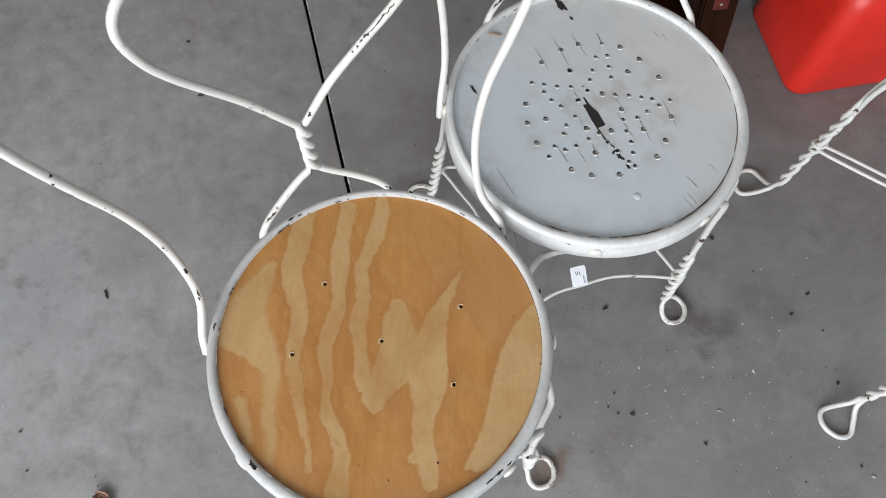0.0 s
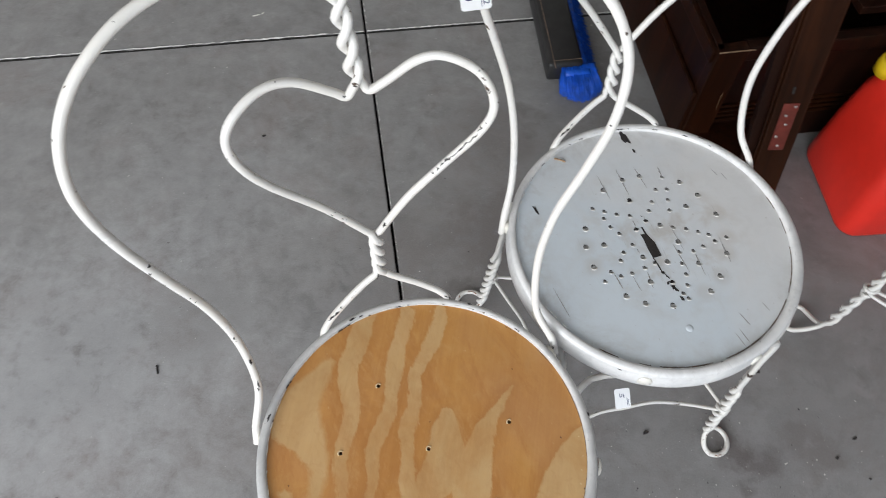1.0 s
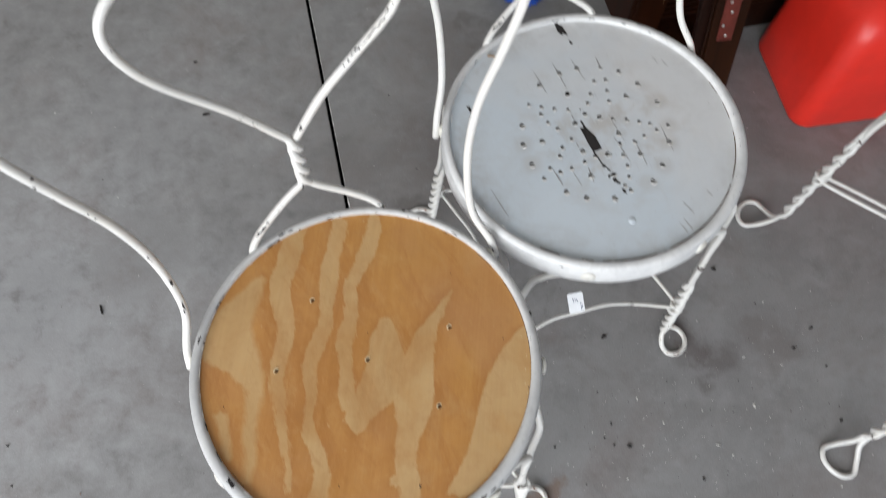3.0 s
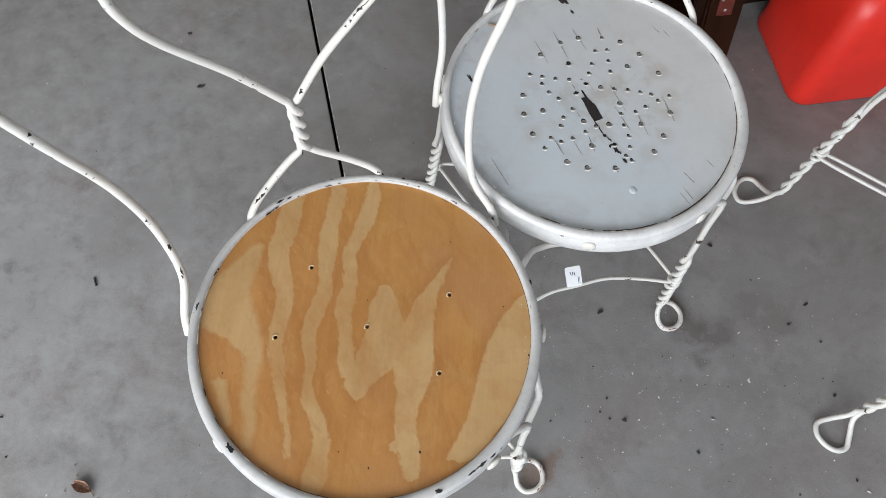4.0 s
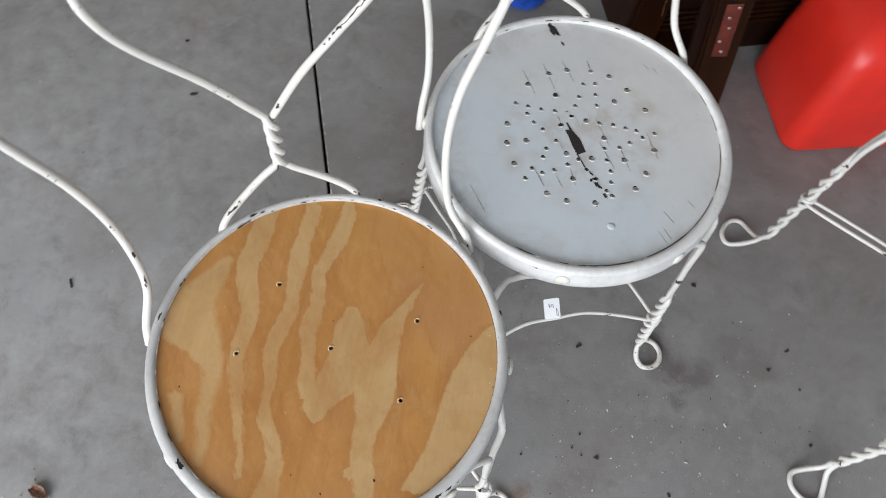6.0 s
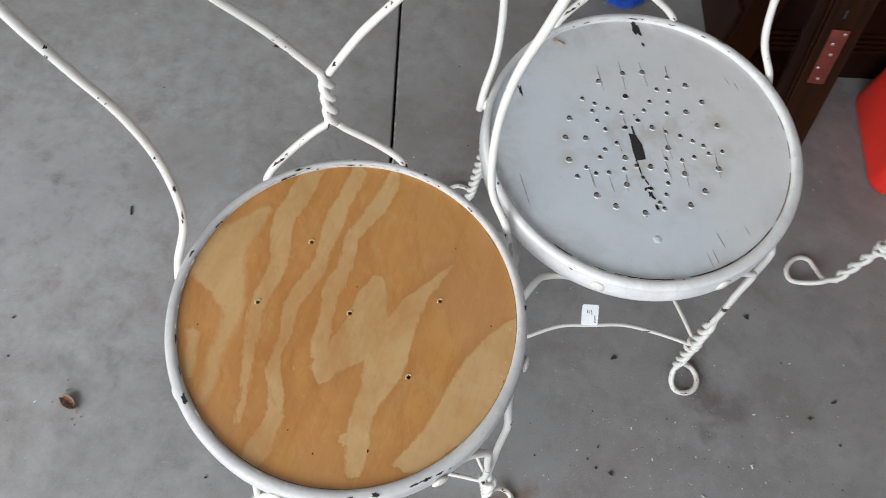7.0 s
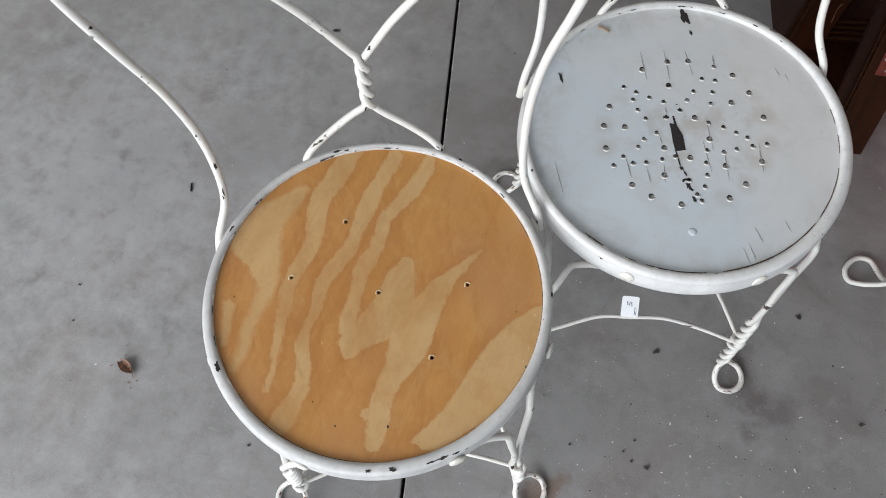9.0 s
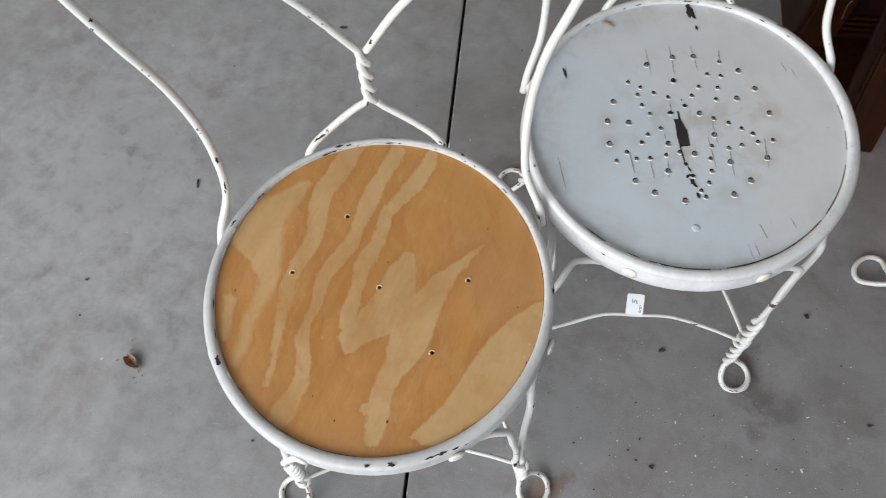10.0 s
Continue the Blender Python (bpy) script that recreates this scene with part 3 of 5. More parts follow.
# ---- setting: floor, walls, ceiling ----
def setting():
    gap = 0.0027
    floor = tagged(new("floor"), "grey troweled concrete floor with sawn dark joints", "floor", kind="structure")
    west, east, south, north = -4.6, 3.0, -3.4, 2.8
    skew = room @ Matrix(((1, 0, 0, 0), (-0.019, 1, 0, 0), (0, 0, 1, 0), (0, 0, 0, 1)))
    tight = 0.0030
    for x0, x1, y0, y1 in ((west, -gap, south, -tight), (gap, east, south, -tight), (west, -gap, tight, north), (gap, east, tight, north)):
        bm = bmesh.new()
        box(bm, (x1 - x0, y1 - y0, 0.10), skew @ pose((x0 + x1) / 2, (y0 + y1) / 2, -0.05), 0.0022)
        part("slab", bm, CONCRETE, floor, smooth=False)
    bm = bmesh.new()
    box(bm, (7.6, 6.2, 0.02), room @ pose(-0.8, -0.3, -0.035))
    part("joint_bed", bm, DIRT, floor, "dark dirt in the joints", smooth=False)
    for y0, y1 in ((-3.3, -0.006), (0.006, 2.7)):
        crumbs = bmesh.new()
        path = [skew @ Vector((0.0042 + 0.0014 * noise.noise(Vector((i * 0.7, y0, 2))), y0 + (y1 - y0) * i / 500, 0.0)) for i in range(501)]
        tube(crumbs, path, lambda f: max(0.00005, 0.0026 * noise.noise(Vector((f * 260, y0, 6)))), 6, False, 0)
        part("joint_lip", crumbs, LIP, floor, "pale crumbled lip of the joint")
    for x0, x1 in ((-4.5, -gap - 0.002), (gap + 0.002, 2.9)):
        bm, n = bmesh.new(), 900
        path = [skew @ Vector((x0 + (x1 - x0) * i / n, 0.0047 + 0.0016 * noise.noise(Vector((i * 0.55, x0, 0))) + 0.0010 * noise.noise(Vector((i * 1.7, x0, 4))), 0.0002)) for i in range(n + 1)]
        tube(bm, path, lambda f: 0.0013 + 0.0017 * noise.noise(Vector((f * 330, x0, 3))), 6, False, 0)
        filth = bmesh.new()
        run = [skew @ Vector((x0 + (x1 - x0) * i / n, -0.0004 + 0.0008 * noise.noise(Vector((i * 0.4, x0, 9))), -0.0021)) for i in range(n + 1)]
        tube(filth, run, lambda f: 0.0028 + 0.0019 * noise.noise(Vector((f * 240, x0, 7))), 6, False, 0)
        part("joint_dirt", filth, DIRT, floor, "dark dirt packed in the joint")
        part("joint_lip", bm, LIP, floor, "pale crumbled lip of the joint")
    bm = bmesh.new()
    box(bm, (60, 60, 0.06), room @ pose(0, 0, -0.15))
    tagged(part("ground", bm, CONCRETE), "grey paved ground outside the garage", "ground", kind="structure")
    h = 2.6
    for name, size, at in (("wall_north", (7.84, 0.12, h), (-0.8, 2.86, h / 2)), ("wall_west", (0.12, 6.2, h), (-4.66, -0.3, h / 2)),
                           ("wall_east", (0.12, 6.2, h), (3.06, -0.3, h / 2)), ("wall_south", (7.84, 0.12, 0.3), (-0.8, -3.46, h - 0.15)),
                           ("ceiling", (7.84, 6.44, 0.1), (-0.8, -0.3, h + 0.05))):
        bm = bmesh.new()
        box(bm, size, room @ pose(*at))
        tagged(part(name, bm, PLASTER, smooth=False), "plain off-white painted garage " + name.split("_")[0], name.split("_")[0], kind="structure")


setting()


# ---- parlour chairs ----
SEAT, PAN = 0.450, 0.4493
WIRE, THIN = 0.0044, 0.0043

HOOP = [(0.179, 0.071, 0.428), (0.174, 0.081, 0.452), (0.159, 0.107, 0.490), (0.156, 0.130, 0.558), (0.168, 0.138, 0.632), (0.188, 0.139, 0.700),
        (0.205, 0.142, 0.752), (0.214, 0.149, 0.795), (0.214, 0.157, 0.828), (0.207, 0.168, 0.858), (0.194, 0.180, 0.880), (0.174, 0.195, 0.896),
        (0.143, 0.214, 0.906), (0.100, 0.232, 0.912), (0.050, 0.243, 0.914)]
HOOP_BENT = [(0.179, 0.071, 0.428), (0.175, 0.081, 0.452), (0.161, 0.107, 0.490), (0.1625, 0.130, 0.558), (0.1725, 0.138, 0.632), (0.192, 0.139, 0.700),
             (0.2072, 0.142, 0.752), (0.2135, 0.149, 0.795), (0.2112, 0.157, 0.828), (0.2005, 0.168, 0.858), (0.184, 0.180, 0.880), (0.163, 0.195, 0.896),
             (0.136, 0.214, 0.906), (0.097, 0.232, 0.912), (0.050, 0.243, 0.914)]
HOOP_BENT_LEFT = [(0.177, 0.072, 0.428), (0.1721, 0.0855, 0.4467), (0.1574, 0.1136, 0.482), (0.1589, 0.1381, 0.5462), (0.1701, 0.1467, 0.6176), (0.1895, 0.1492, 0.6843),
                  (0.2058, 0.1528, 0.7364), (0.2155, 0.1579, 0.7794), (0.2169, 0.1638, 0.8132), (0.2094, 0.1723, 0.8459), (0.1956, 0.1827, 0.8712), (0.1744, 0.1961, 0.8912),
                  (0.143, 0.214, 0.906), (0.1, 0.232, 0.912), (0.05, 0.243, 0.914)]
HEART_LEFT = [(-0.042, 0.208, 0.642), (-0.086, 0.205, 0.704), (-0.104, 0.204, 0.741), (-0.109, 0.207, 0.770), (-0.098, 0.214, 0.790),
              (-0.072, 0.226, 0.801), (-0.045, 0.231, 0.797), (-0.015, 0.232, 0.775), (-0.003, 0.231, 0.766)]
HEART_RIGHT = [(0.041, 0.206, 0.628), (0.078, 0.202, 0.676), (0.112, 0.197, 0.722), (0.121, 0.199, 0.752), (0.110, 0.210, 0.781),
               (0.083, 0.222, 0.797), (0.060, 0.228, 0.794), (0.035, 0.230, 0.777), (0.018, 0.231, 0.768)]


def rivet(parent, degrees, r=0.1862, z=0.435, size=0.0095):
    bm = bmesh.new()
    bmesh.ops.create_uvsphere(bm, u_segments=12, v_segments=6, radius=size, matrix=Matrix.Translation(polar(r - 0.001, degrees, z)) @ pose(0, 0, 0, 0, 0, degrees) @ Matrix.Diagonal((0.34, 1, 1, 1)))
    part("rivet", bm, CREAM, parent, "cream painted rivet head")


def wire_back(chair, right=HOOP, left=HOOP, marks=()):
    back = part("back_hoop", wire(right + [(0, 0.246, 0.915)] + [(-x, y, z) for x, y, z in reversed(left)], WIRE, 8, 12), ENAMEL, chair)
    round_path = spline(right + [(0, 0.246, 0.915)] + [(-x, y, z) for x, y, z in reversed(left)], 8)
    tagged(part("bare_patch", wire_chips(round_path, WIRE, 13, 17 + int(100 * chair.matrix_basis.translation.x), marks), BARE, chair, "dark bare spots in the paint"), kind="stuff")
    low, high = Vector((0.003, 0.1955, 0.506)), Vector((0.004, 0.2045, 0.580))
    stem0, stem1 = Vector((0.008, 0.233, 0.776)), Vector((0.003, 0.243, 0.848))
    w1, w2 = helix(low, high, 0.0046, -2.0, 0.0), helix(low, high, 0.0046, -2.0, math.pi)
    s1, s2 = helix(stem0, stem1, 0.0048, 1.5, 0.6), helix(stem0, stem1, 0.0048, 1.5, 0.6 + math.pi)
    if s1[0].x > s2[0].x:
        s1, s2 = s2, s1
    for sgn, tw, arm, st in ((-1, w1, HEART_LEFT, s1), (1, w2, HEART_RIGHT, s2)):
        foot = [Vector((sgn * 0.0765, 0.167, 0.438)), Vector((sgn * 0.0755, 0.1685, 0.452)), Vector((sgn * 0.064, 0.1755, 0.465)), Vector((sgn * 0.042, 0.185, 0.480)), Vector((sgn * 0.018, 0.1925, 0.496))]
        end = [Vector((st[-1].x + sgn * 0.010, 0.2455, 0.862)), Vector((sgn * 0.030, 0.2465, 0.892)), Vector((sgn * 0.046, 0.2485, 0.914)), Vector((sgn * 0.052, 0.240, 0.922)), Vector((sgn * 0.050, 0.235, 0.914))]
        path = spline(foot + tw[:1], 7)[:-1] + tw[:-1] + spline([tw[-1]] + [Vector(p) for p in arm] + [st[0]], 8)[:-1] + st[:-1] + spline([st[-1]] + end, 6)
        part("heart_wire", tube(bmesh.new(), path, 0.0041, 12), ENAMEL, back)
        tagged(part("bare_patch", wire_chips(path, 0.0041, 8, 40 + sgn, ((7, 0.0030, 0.30), (9, 0.0026, 0.25), (73, 0.0014, 0.24), (74, 0.0020, 0.30), (75, 0.0034, 0.30), (76, 0.0040, 0.34), (77, 0.0080, 0.20), (79, 0.0090, 0.20), (81, 0.0080, 0.16), (83, 0.0040, 0.22)) if sgn == 1 else ((15, 0.0055, 0.24), (17, 0.0040, 0.28), (19, 0.0030, 0.16), (66, 0.0022, 0.2))), BARE, chair, "dark bare spots in the paint"), kind="stuff")
    for sgn in (-1, 1):
        rivet(chair, 90 - sgn * 67, 0.188, 0.436, 0.0075)


def wire_leg(chair, degrees, start=0.205, turns=3.5, coil=0.0051, reach=1.0, lean=0.0, drop=0.0):
    """Two wires from rivets at the rim, wound together and ending in a loop on the floor."""
    at = lambda r, off, z: polar(r, degrees, z) + Vector((-math.sin(radians(degrees)), math.cos(radians(degrees)), 0)) * off
    hung = degrees + lean
    top, low = polar(0.1945 if lean else 0.2055, hung, start), at(0.2195, 0, 0.040)
    h1, h2 = helix(top, low, coil, turns, 0.0, 10), helix(top, low, coil, turns, math.pi, 10)
    if (h1[0] - polar(0.2055, hung + 3, start)).length > (h2[0] - polar(0.2055, hung + 3, start)).length:
        h1, h2 = h2, h1
    loop = [at(0.2220, 0.008, 0.026), at(0.231, 0.0195, 0.012), at(0.246, 0.0235, 0.0044), at(0.260, 0.0150, 0.0040), at(0.2655, 0.0, 0.0040),
            at(0.260, -0.0150, 0.0040), at(0.246, -0.0235, 0.0044), at(0.231, -0.0195, 0.012), at(0.2220, -0.008, 0.026)]
    paths = []
    # the wires run inside the skirt, come out under it and bend down
    span = 0.396 - start
    shape = ((0.1765, 24, 0.432 - drop), (0.1775, 17, 0.428 - drop), (0.1805, 11.5, 0.421 - drop), (0.1870, 7.5, 0.412 - 0.6 * drop), (0.1925, 5.0, 0.396),
             (0.1962, 3.0, start + 0.66 * span), (0.2003, 1.5, start + 0.42 * span), (0.2035, 1.35, start + 0.16 * span))
    if lean:                                    # this one runs straight from the rim into its twist
        shape = [(0.1765 + 0.018 * k / 8, 15 * (1 - k / 8) ** 1.5, 0.432 + (start - 0.432) * k / 8) for k in range(8)]
    arms = [[polar(r, hung + sgn * off * (reach if sgn < 0 else 1.0), z) for r, off, z in shape] for sgn in (1, -1)]
    for sgn, arm, h in ((1, arms[0], h1), (-1, arms[1], h2)):
        paths.append(spline(arm + h[:1], 6)[:-1] + h)
        rivet(chair, degrees + sgn * 23)
    whole = paths[0] + spline([paths[0][-1]] + loop + [paths[1][-1]], 5)[1:-1] + paths[1][::-1]
    leg = part("leg", tube(bmesh.new(), whole, THIN, 8), LEG_PAINT, chair)
    rusty = spline([paths[0][-1]] + loop + [paths[1][-1]], 5)
    tagged(part("rust_spots", wire_chips(rusty, THIN, 16, int(degrees)), RUST, leg, "rust where the foot wears"), kind="stuff")
    return leg


def braces(chair, shift=0.0):
    for q in range(4):
        a, b = -45 + shift + 90 * q, 45 + shift + 90 * q
        mid = a + 45
        rise = 0.012 if q == 0 else 0.0
        pts = [polar(0.2115, a, 0.122 + rise), polar(0.168, a + 8, 0.124 + rise), polar(0.129, a + 23, 0.1315), polar(0.119, mid, 0.132), polar(0.129, b - 23, 0.1315), polar(0.166, b - 8, 0.128), polar(0.2115, b, 0.122)]
        brace = part("brace", wire(pts, 0.0030, 6, 8), LEG_PAINT, chair)
        part("knot", tube(bmesh.new(), helix(polar(0.2104, a, 0.132 + rise), polar(0.2122, a, 0.112), 0.0088, 1.6, 1.0, 12), 0.0031, 8), LEG_PAINT, brace)


def seat_rim(chair, paint, lip, outer=0.1862, low=0.4232, drift=(0.0, 0.0), shift=(0.0, 0.0), top=0.4556):
    """A flat iron band rolled over at the top; drift and shift: how far its inner lip and its outside sit off centre."""
    profile = [(outer - 0.0022, low + 0.0004), (outer - 0.0004, low), (outer, low + 0.0030), (outer - 0.0003, 0.4390), (outer - 0.0022, 0.4440), (outer - 0.0024, 0.4468), (outer - 0.0012, 0.4500), (outer - 0.0024, top - 0.0024),
               (outer - 0.0050, top - 0.0004), (lip + 0.0034, top), (lip + 0.0012, top - 0.0007), (lip, top - 0.0024), (lip - 0.0002, 0.4500), (lip + 0.0002, 0.4452), (lip + 0.0014, 0.4450), (lip + 0.0022, 0.4525),
               (outer - 0.0066, 0.4530), (outer - 0.0042, 0.4470)]
    bm = lathe(profile, 128)
    for v in bm.verts:
        r = math.hypot(v.co.x, v.co.y)
        near = max(0.0, min(1.0, (outer - 0.001 - r) / (outer - 0.001 - lip)))
        v.co.x, v.co.y = v.co.x + drift[0] * near + shift[0] * (1 - near), v.co.y + drift[1] * near + shift[1] * (1 - near)
    return part("seat_rim", bm, paint, chair, "white painted iron seat rim, chipped")


def grime_shade_ring(seat, r, z, seed, wide=0.0007, inset=0.0):
    # a dirt line that also paints the lip's shadow, widest at the front
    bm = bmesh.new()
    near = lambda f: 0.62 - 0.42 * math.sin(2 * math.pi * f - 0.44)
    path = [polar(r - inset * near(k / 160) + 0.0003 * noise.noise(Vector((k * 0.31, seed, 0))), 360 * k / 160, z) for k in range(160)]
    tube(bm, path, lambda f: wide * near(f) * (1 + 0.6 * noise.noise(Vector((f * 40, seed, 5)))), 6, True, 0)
    part("grime", bm, GRIME_SHADE, seat, "brown grime and painted lip shade along the seat's edge")


def rim_chips(rim, spots, outer=0.1862):
    """Dark bare patches on the rim: angle, height on its round (0 top, 1 side), half sizes."""
    for i, (deg, lean, rx, ry) in enumerate(spots):
        r, z = outer - 0.0066 + 0.0052 * lean, 0.4556 - 0.0080 * lean * lean
        tilt = 50 * lean
        m = Matrix.Translation(polar(r, deg, z)) @ pose(0, 0, 0, 0, 0, deg) @ pose(0, 0, 0, 0, tilt, 0)
        part("chip_or_hole_shade", flake(bmesh.new(), m, ry * 0.85, rx * 0.8, 31 * i + 7, 17, 0.00035), BARE, rim, "bare dark iron where paint is gone", smooth=False)


def lip_wear(rim, lip, start, stop, seed, gap=1.0):
    """Paint broken away along the inner lip: dark slivers beside raised white flakes."""
    rng = random.Random(seed)
    dark, pale = bmesh.new(), bmesh.new()
    deg = start
    while deg < stop:
        long = rng.uniform(0.0015, 0.0065)
        m = Matrix.Translation(polar(lip + rng.uniform(-0.0001, 0.0006), deg, 0.4546)) @ pose(0, 0, 0, 0, 0, deg) @ pose(0, 0, 0, 0, -35, 0)
        worn = noise.noise(Vector((deg * 0.09, seed, 0))) > 0.05
        flake(dark if worn and rng.random() < 0.55 else pale, m, rng.uniform(0.0003, 0.0008) * (1.2 if worn else 0.7), long * rng.uniform(0.4, 1.0), rng.randrange(9999), 9, 0.0004)
        deg += math.degrees(gap * long * rng.uniform(1.0, 3.0) / lip)
    tagged(part("lip_wear", dark, BARE, rim, "dark chips along the inner lip", smooth=False), kind="stuff")
    tagged(part("lip_paint", pale, ENAMEL, rim, "white paint flakes along the inner lip", smooth=False), kind="stuff")


def chair_base(name, label, x, y, turn):
    chair = tagged(new(name), label, "chair", "wire parlour chairs")
    chair.matrix_basis = pose(x, y, 0, 0, 0, turn)
    return chair


def plywood_chair():
    chair = chair_base("parlour_chair", "white wire heart-back parlour chair with round plywood seat", 0.0008, -0.002, 22.0)
    back_turn = Matrix.Rotation(radians(-22.0), 3, "Z")
    rim = seat_rim(chair, DULL_RIM, 0.1722, 0.1842, 0.4292, (-0.0011, 0.0021), (-0.0018, -0.0003))
    holes = []
    for x, y in ((-0.062, 0.066), (0.086, 0.036), (0, 0), (-0.094, -0.012), (0.075, -0.049)):
        p = back_turn @ Vector((x - 0.0008, y + 0.002, 0))
        holes.append((p.x, p.y, 0.0021))
    seat = part("seat", pierced_disc(0.1745, SEAT, 0.009, holes), PLY, chair, "varnished plywood disc with screw holes", smooth=False)
    lip_wear(rim, 0.1728, 18, 165, 3)
    lip_wear(rim, 0.1722, 170, 372, 21, 3.0)
    for hx, hy, hr in holes:
        splinter = tube(bmesh.new(), [Vector((hx + (hr + 0.0006) * math.cos(a), hy + (hr + 0.0006) * math.sin(a), SEAT + 0.0002)) for a in (radians(20 + 24 * k) for k in range(9))], lambda f: 0.0008 + 0.0005 * noise.noise(Vector((f * 9, hx * 90, 0))), 5, False, 0)
        part("splinter", splinter, STRAW_PALE, seat, "pale splintered edge of a screw hole")
    for k, (x, y, size) in enumerate(((0.010, 0.030, 0.0007), (-0.152, 0.010, 0.0008), (0.004, -0.1365, 0.0013), (-0.0691, -0.1069, 0.0008), (-0.0475, -0.1321, 0.0009), (0.141, -0.03, 0.0008), (0.118, 0.060, 0.0007), (0.1440, -0.0880, 0.0008), (0.1500, -0.0800, 0.0006))):
        part("speck", flake(bmesh.new(), Matrix.Translation((x, y, SEAT)), size, size * 1.3, k + 60, 7, 0.0003), BARE, seat, "dark speck", smooth=False)
    for k, (x, y, size) in enumerate(((0.1425, -0.0824, 0.0009), (0.1400, -0.0930, 0.0006), (0.1490, -0.0690, 0.0007), (0.1560, -0.0560, 0.0006), (0.1600, -0.0350, 0.0008), (0.1380, -0.0985, 0.0006))):
        part("fleck", flake(bmesh.new(), Matrix.Translation((x, y, SEAT)), size, size * 1.5, k + 90, 7, 0.0003), STRAW_PALE, seat, "pale fleck of bare wood", smooth=False)
    grime_shade_ring(seat, 0.1722, SEAT - 0.0004, 2, 0.0007, 0.0022)
    part("seat_backing", lathe([(0.0002, 0.4385), (0.168, 0.4385), (0.168, 0.4408), (0.0002, 0.4408)], 48), BARE, seat, smooth=False)
    for q in range(4):
        wire_leg(chair, -45 + 90 * q - (5 if q == 3 else 0), 0.325 if q == 3 else 0.140, 3.5 if q == 3 else 2.0, 0.0056, -0.15 if q == 3 else 1.0, 11.5 if q == 3 else 0.0)
    braces(chair)
    wire_back(chair, HOOP_BENT, HOOP_BENT_LEFT, ((196, 0.0016, 0.55), (197, 0.0022, 0.30), (200, 0.0026, 0.34), (204, 0.0010, 0.25), (205, 0.0009, 0.22), (223, 0.0058, 0.20), (224, 0.0030, 0.32)))
    rim_chips(rim, [(103.2, -0.1, 0.007, 0.0022), (99.8, -0.3, 0.004, 0.0016), (120, 0.6, 0.007, 0.0012), (201.7, -0.15, 0.007, 0.0036), (225.6, -0.75, 0.003, 0.0012), (264.9, 0.1, 0.0036, 0.0021),
                    (272.3, 0.05, 0.0046, 0.0025), (280.3, -0.5, 0.002, 0.0014), (284.1, 0.3, 0.007, 0.0012), (288.0, 0.35, 0.007, 0.0020), (292.5, 0.5, 0.005, 0.0014), (295.7, 0.6, 0.006, 0.0012),
                    (56.9, 0.3, 0.003, 0.0016), (151, 0.2, 0.006, 0.002), (354.7, 0.4, 0.004, 0.0015), (83.0, 0.3, 0.003, 0.001), (75.0, -0.6, 0.004, 0.0008)], 0.1842)
    return chair


# the hand-punched star of holes in the tin seat, in millimetres from its middle
STAR_RING = [(20.3, 96.2), (-78.8, 38.0), (-65.2, -64.4), (37.8, -85.0), (93.4, 15.2), (-4.1, 96.4), (-87.9, 12.5), (-46.2, -79.6), (58.3, -68.9), (83.0, 48.6),
             (-34.9, 87.2), (-88.7, -16.9), (-15.1, -90.6), (80.7, -41.8), (68.6, 73.8)]
STAR_LARGE = [(-7.2, 63.5), (-64.5, 9.6), (-28.7, -54.0), (40.1, -45.5), (60.6, 36.4), (16.0, 18.2), (-23.9, -19.6), (3.0, -33.4), (28.1, -10.5)]
STAR_POINTS = [(48.9, 87.2), (-59.1, 63.9), (-82.8, -39.1), (7.4, -87.0), (90.6, -19.9), (47.3, 67.6), (-45.9, 56.0), (-70.6, -28.6), (3.7, -79.3), (74.1, -21.5),
               (32.5, 70.7), (-50.5, 46.0), (-60.9, -37.3), (13.4, -70.0), (70.5, -10.6)]
STAR_INNER = [(41.6, 51.6), (-31.8, 47.9), (-52.7, -16.9), (-2.6, -61.2), (56.0, -24.6), (20.1, 53.9), (-47.0, 32.0), (-46.1, -37.3), (18.4, -55.8), (59.2, -3.5),
              (37.2, 36.2), (-16.2, 41.3), (-44.9, -6.9), (41.1, -27.8), (10.8, 42.3), (-39.6, 19.9), (-28.0, -34.1), (19.6, -40.4), (46.1, 4.4), (-29.6, 0.4), (-13.1, -30.9), (23.1, -24.6), (30.4, 11.0), (0.7, 28.9), (-16.2, 20.1)]
# scratches in its paint, in millimetres: from, to, width
SCRATCHES = [(-33.9, 108, -31.4, 72, 0.5), (-6, 112, -4.6, 70, 0.7), (19, 110, 22.2, 78, 0.5), (49.9, 108, 49.4, 84, 0.9), (-15.7, 33.7, -14.9, 23.8, 0.6), (27.7, 18.3, 29.8, -20.6, 0.5),
             (19.6, -10.6, 24.1, -54.7, 0.6), (-26.8, -3.8, -25.8, -15.8, 0.5), (-68.1, -30.5, -64.4, -61, 0.9), (-47.4, -37.9, -44.4, -68.6, 0.45), (-27.1, -37.6, -28.9, -63.5, 0.7),
             (41.7, -25.9, 41.1, -60.7, 0.6), (81.3, -20, 79.8, -53.2, 0.9), (58, -121, 64.3, -142, 0.7)]


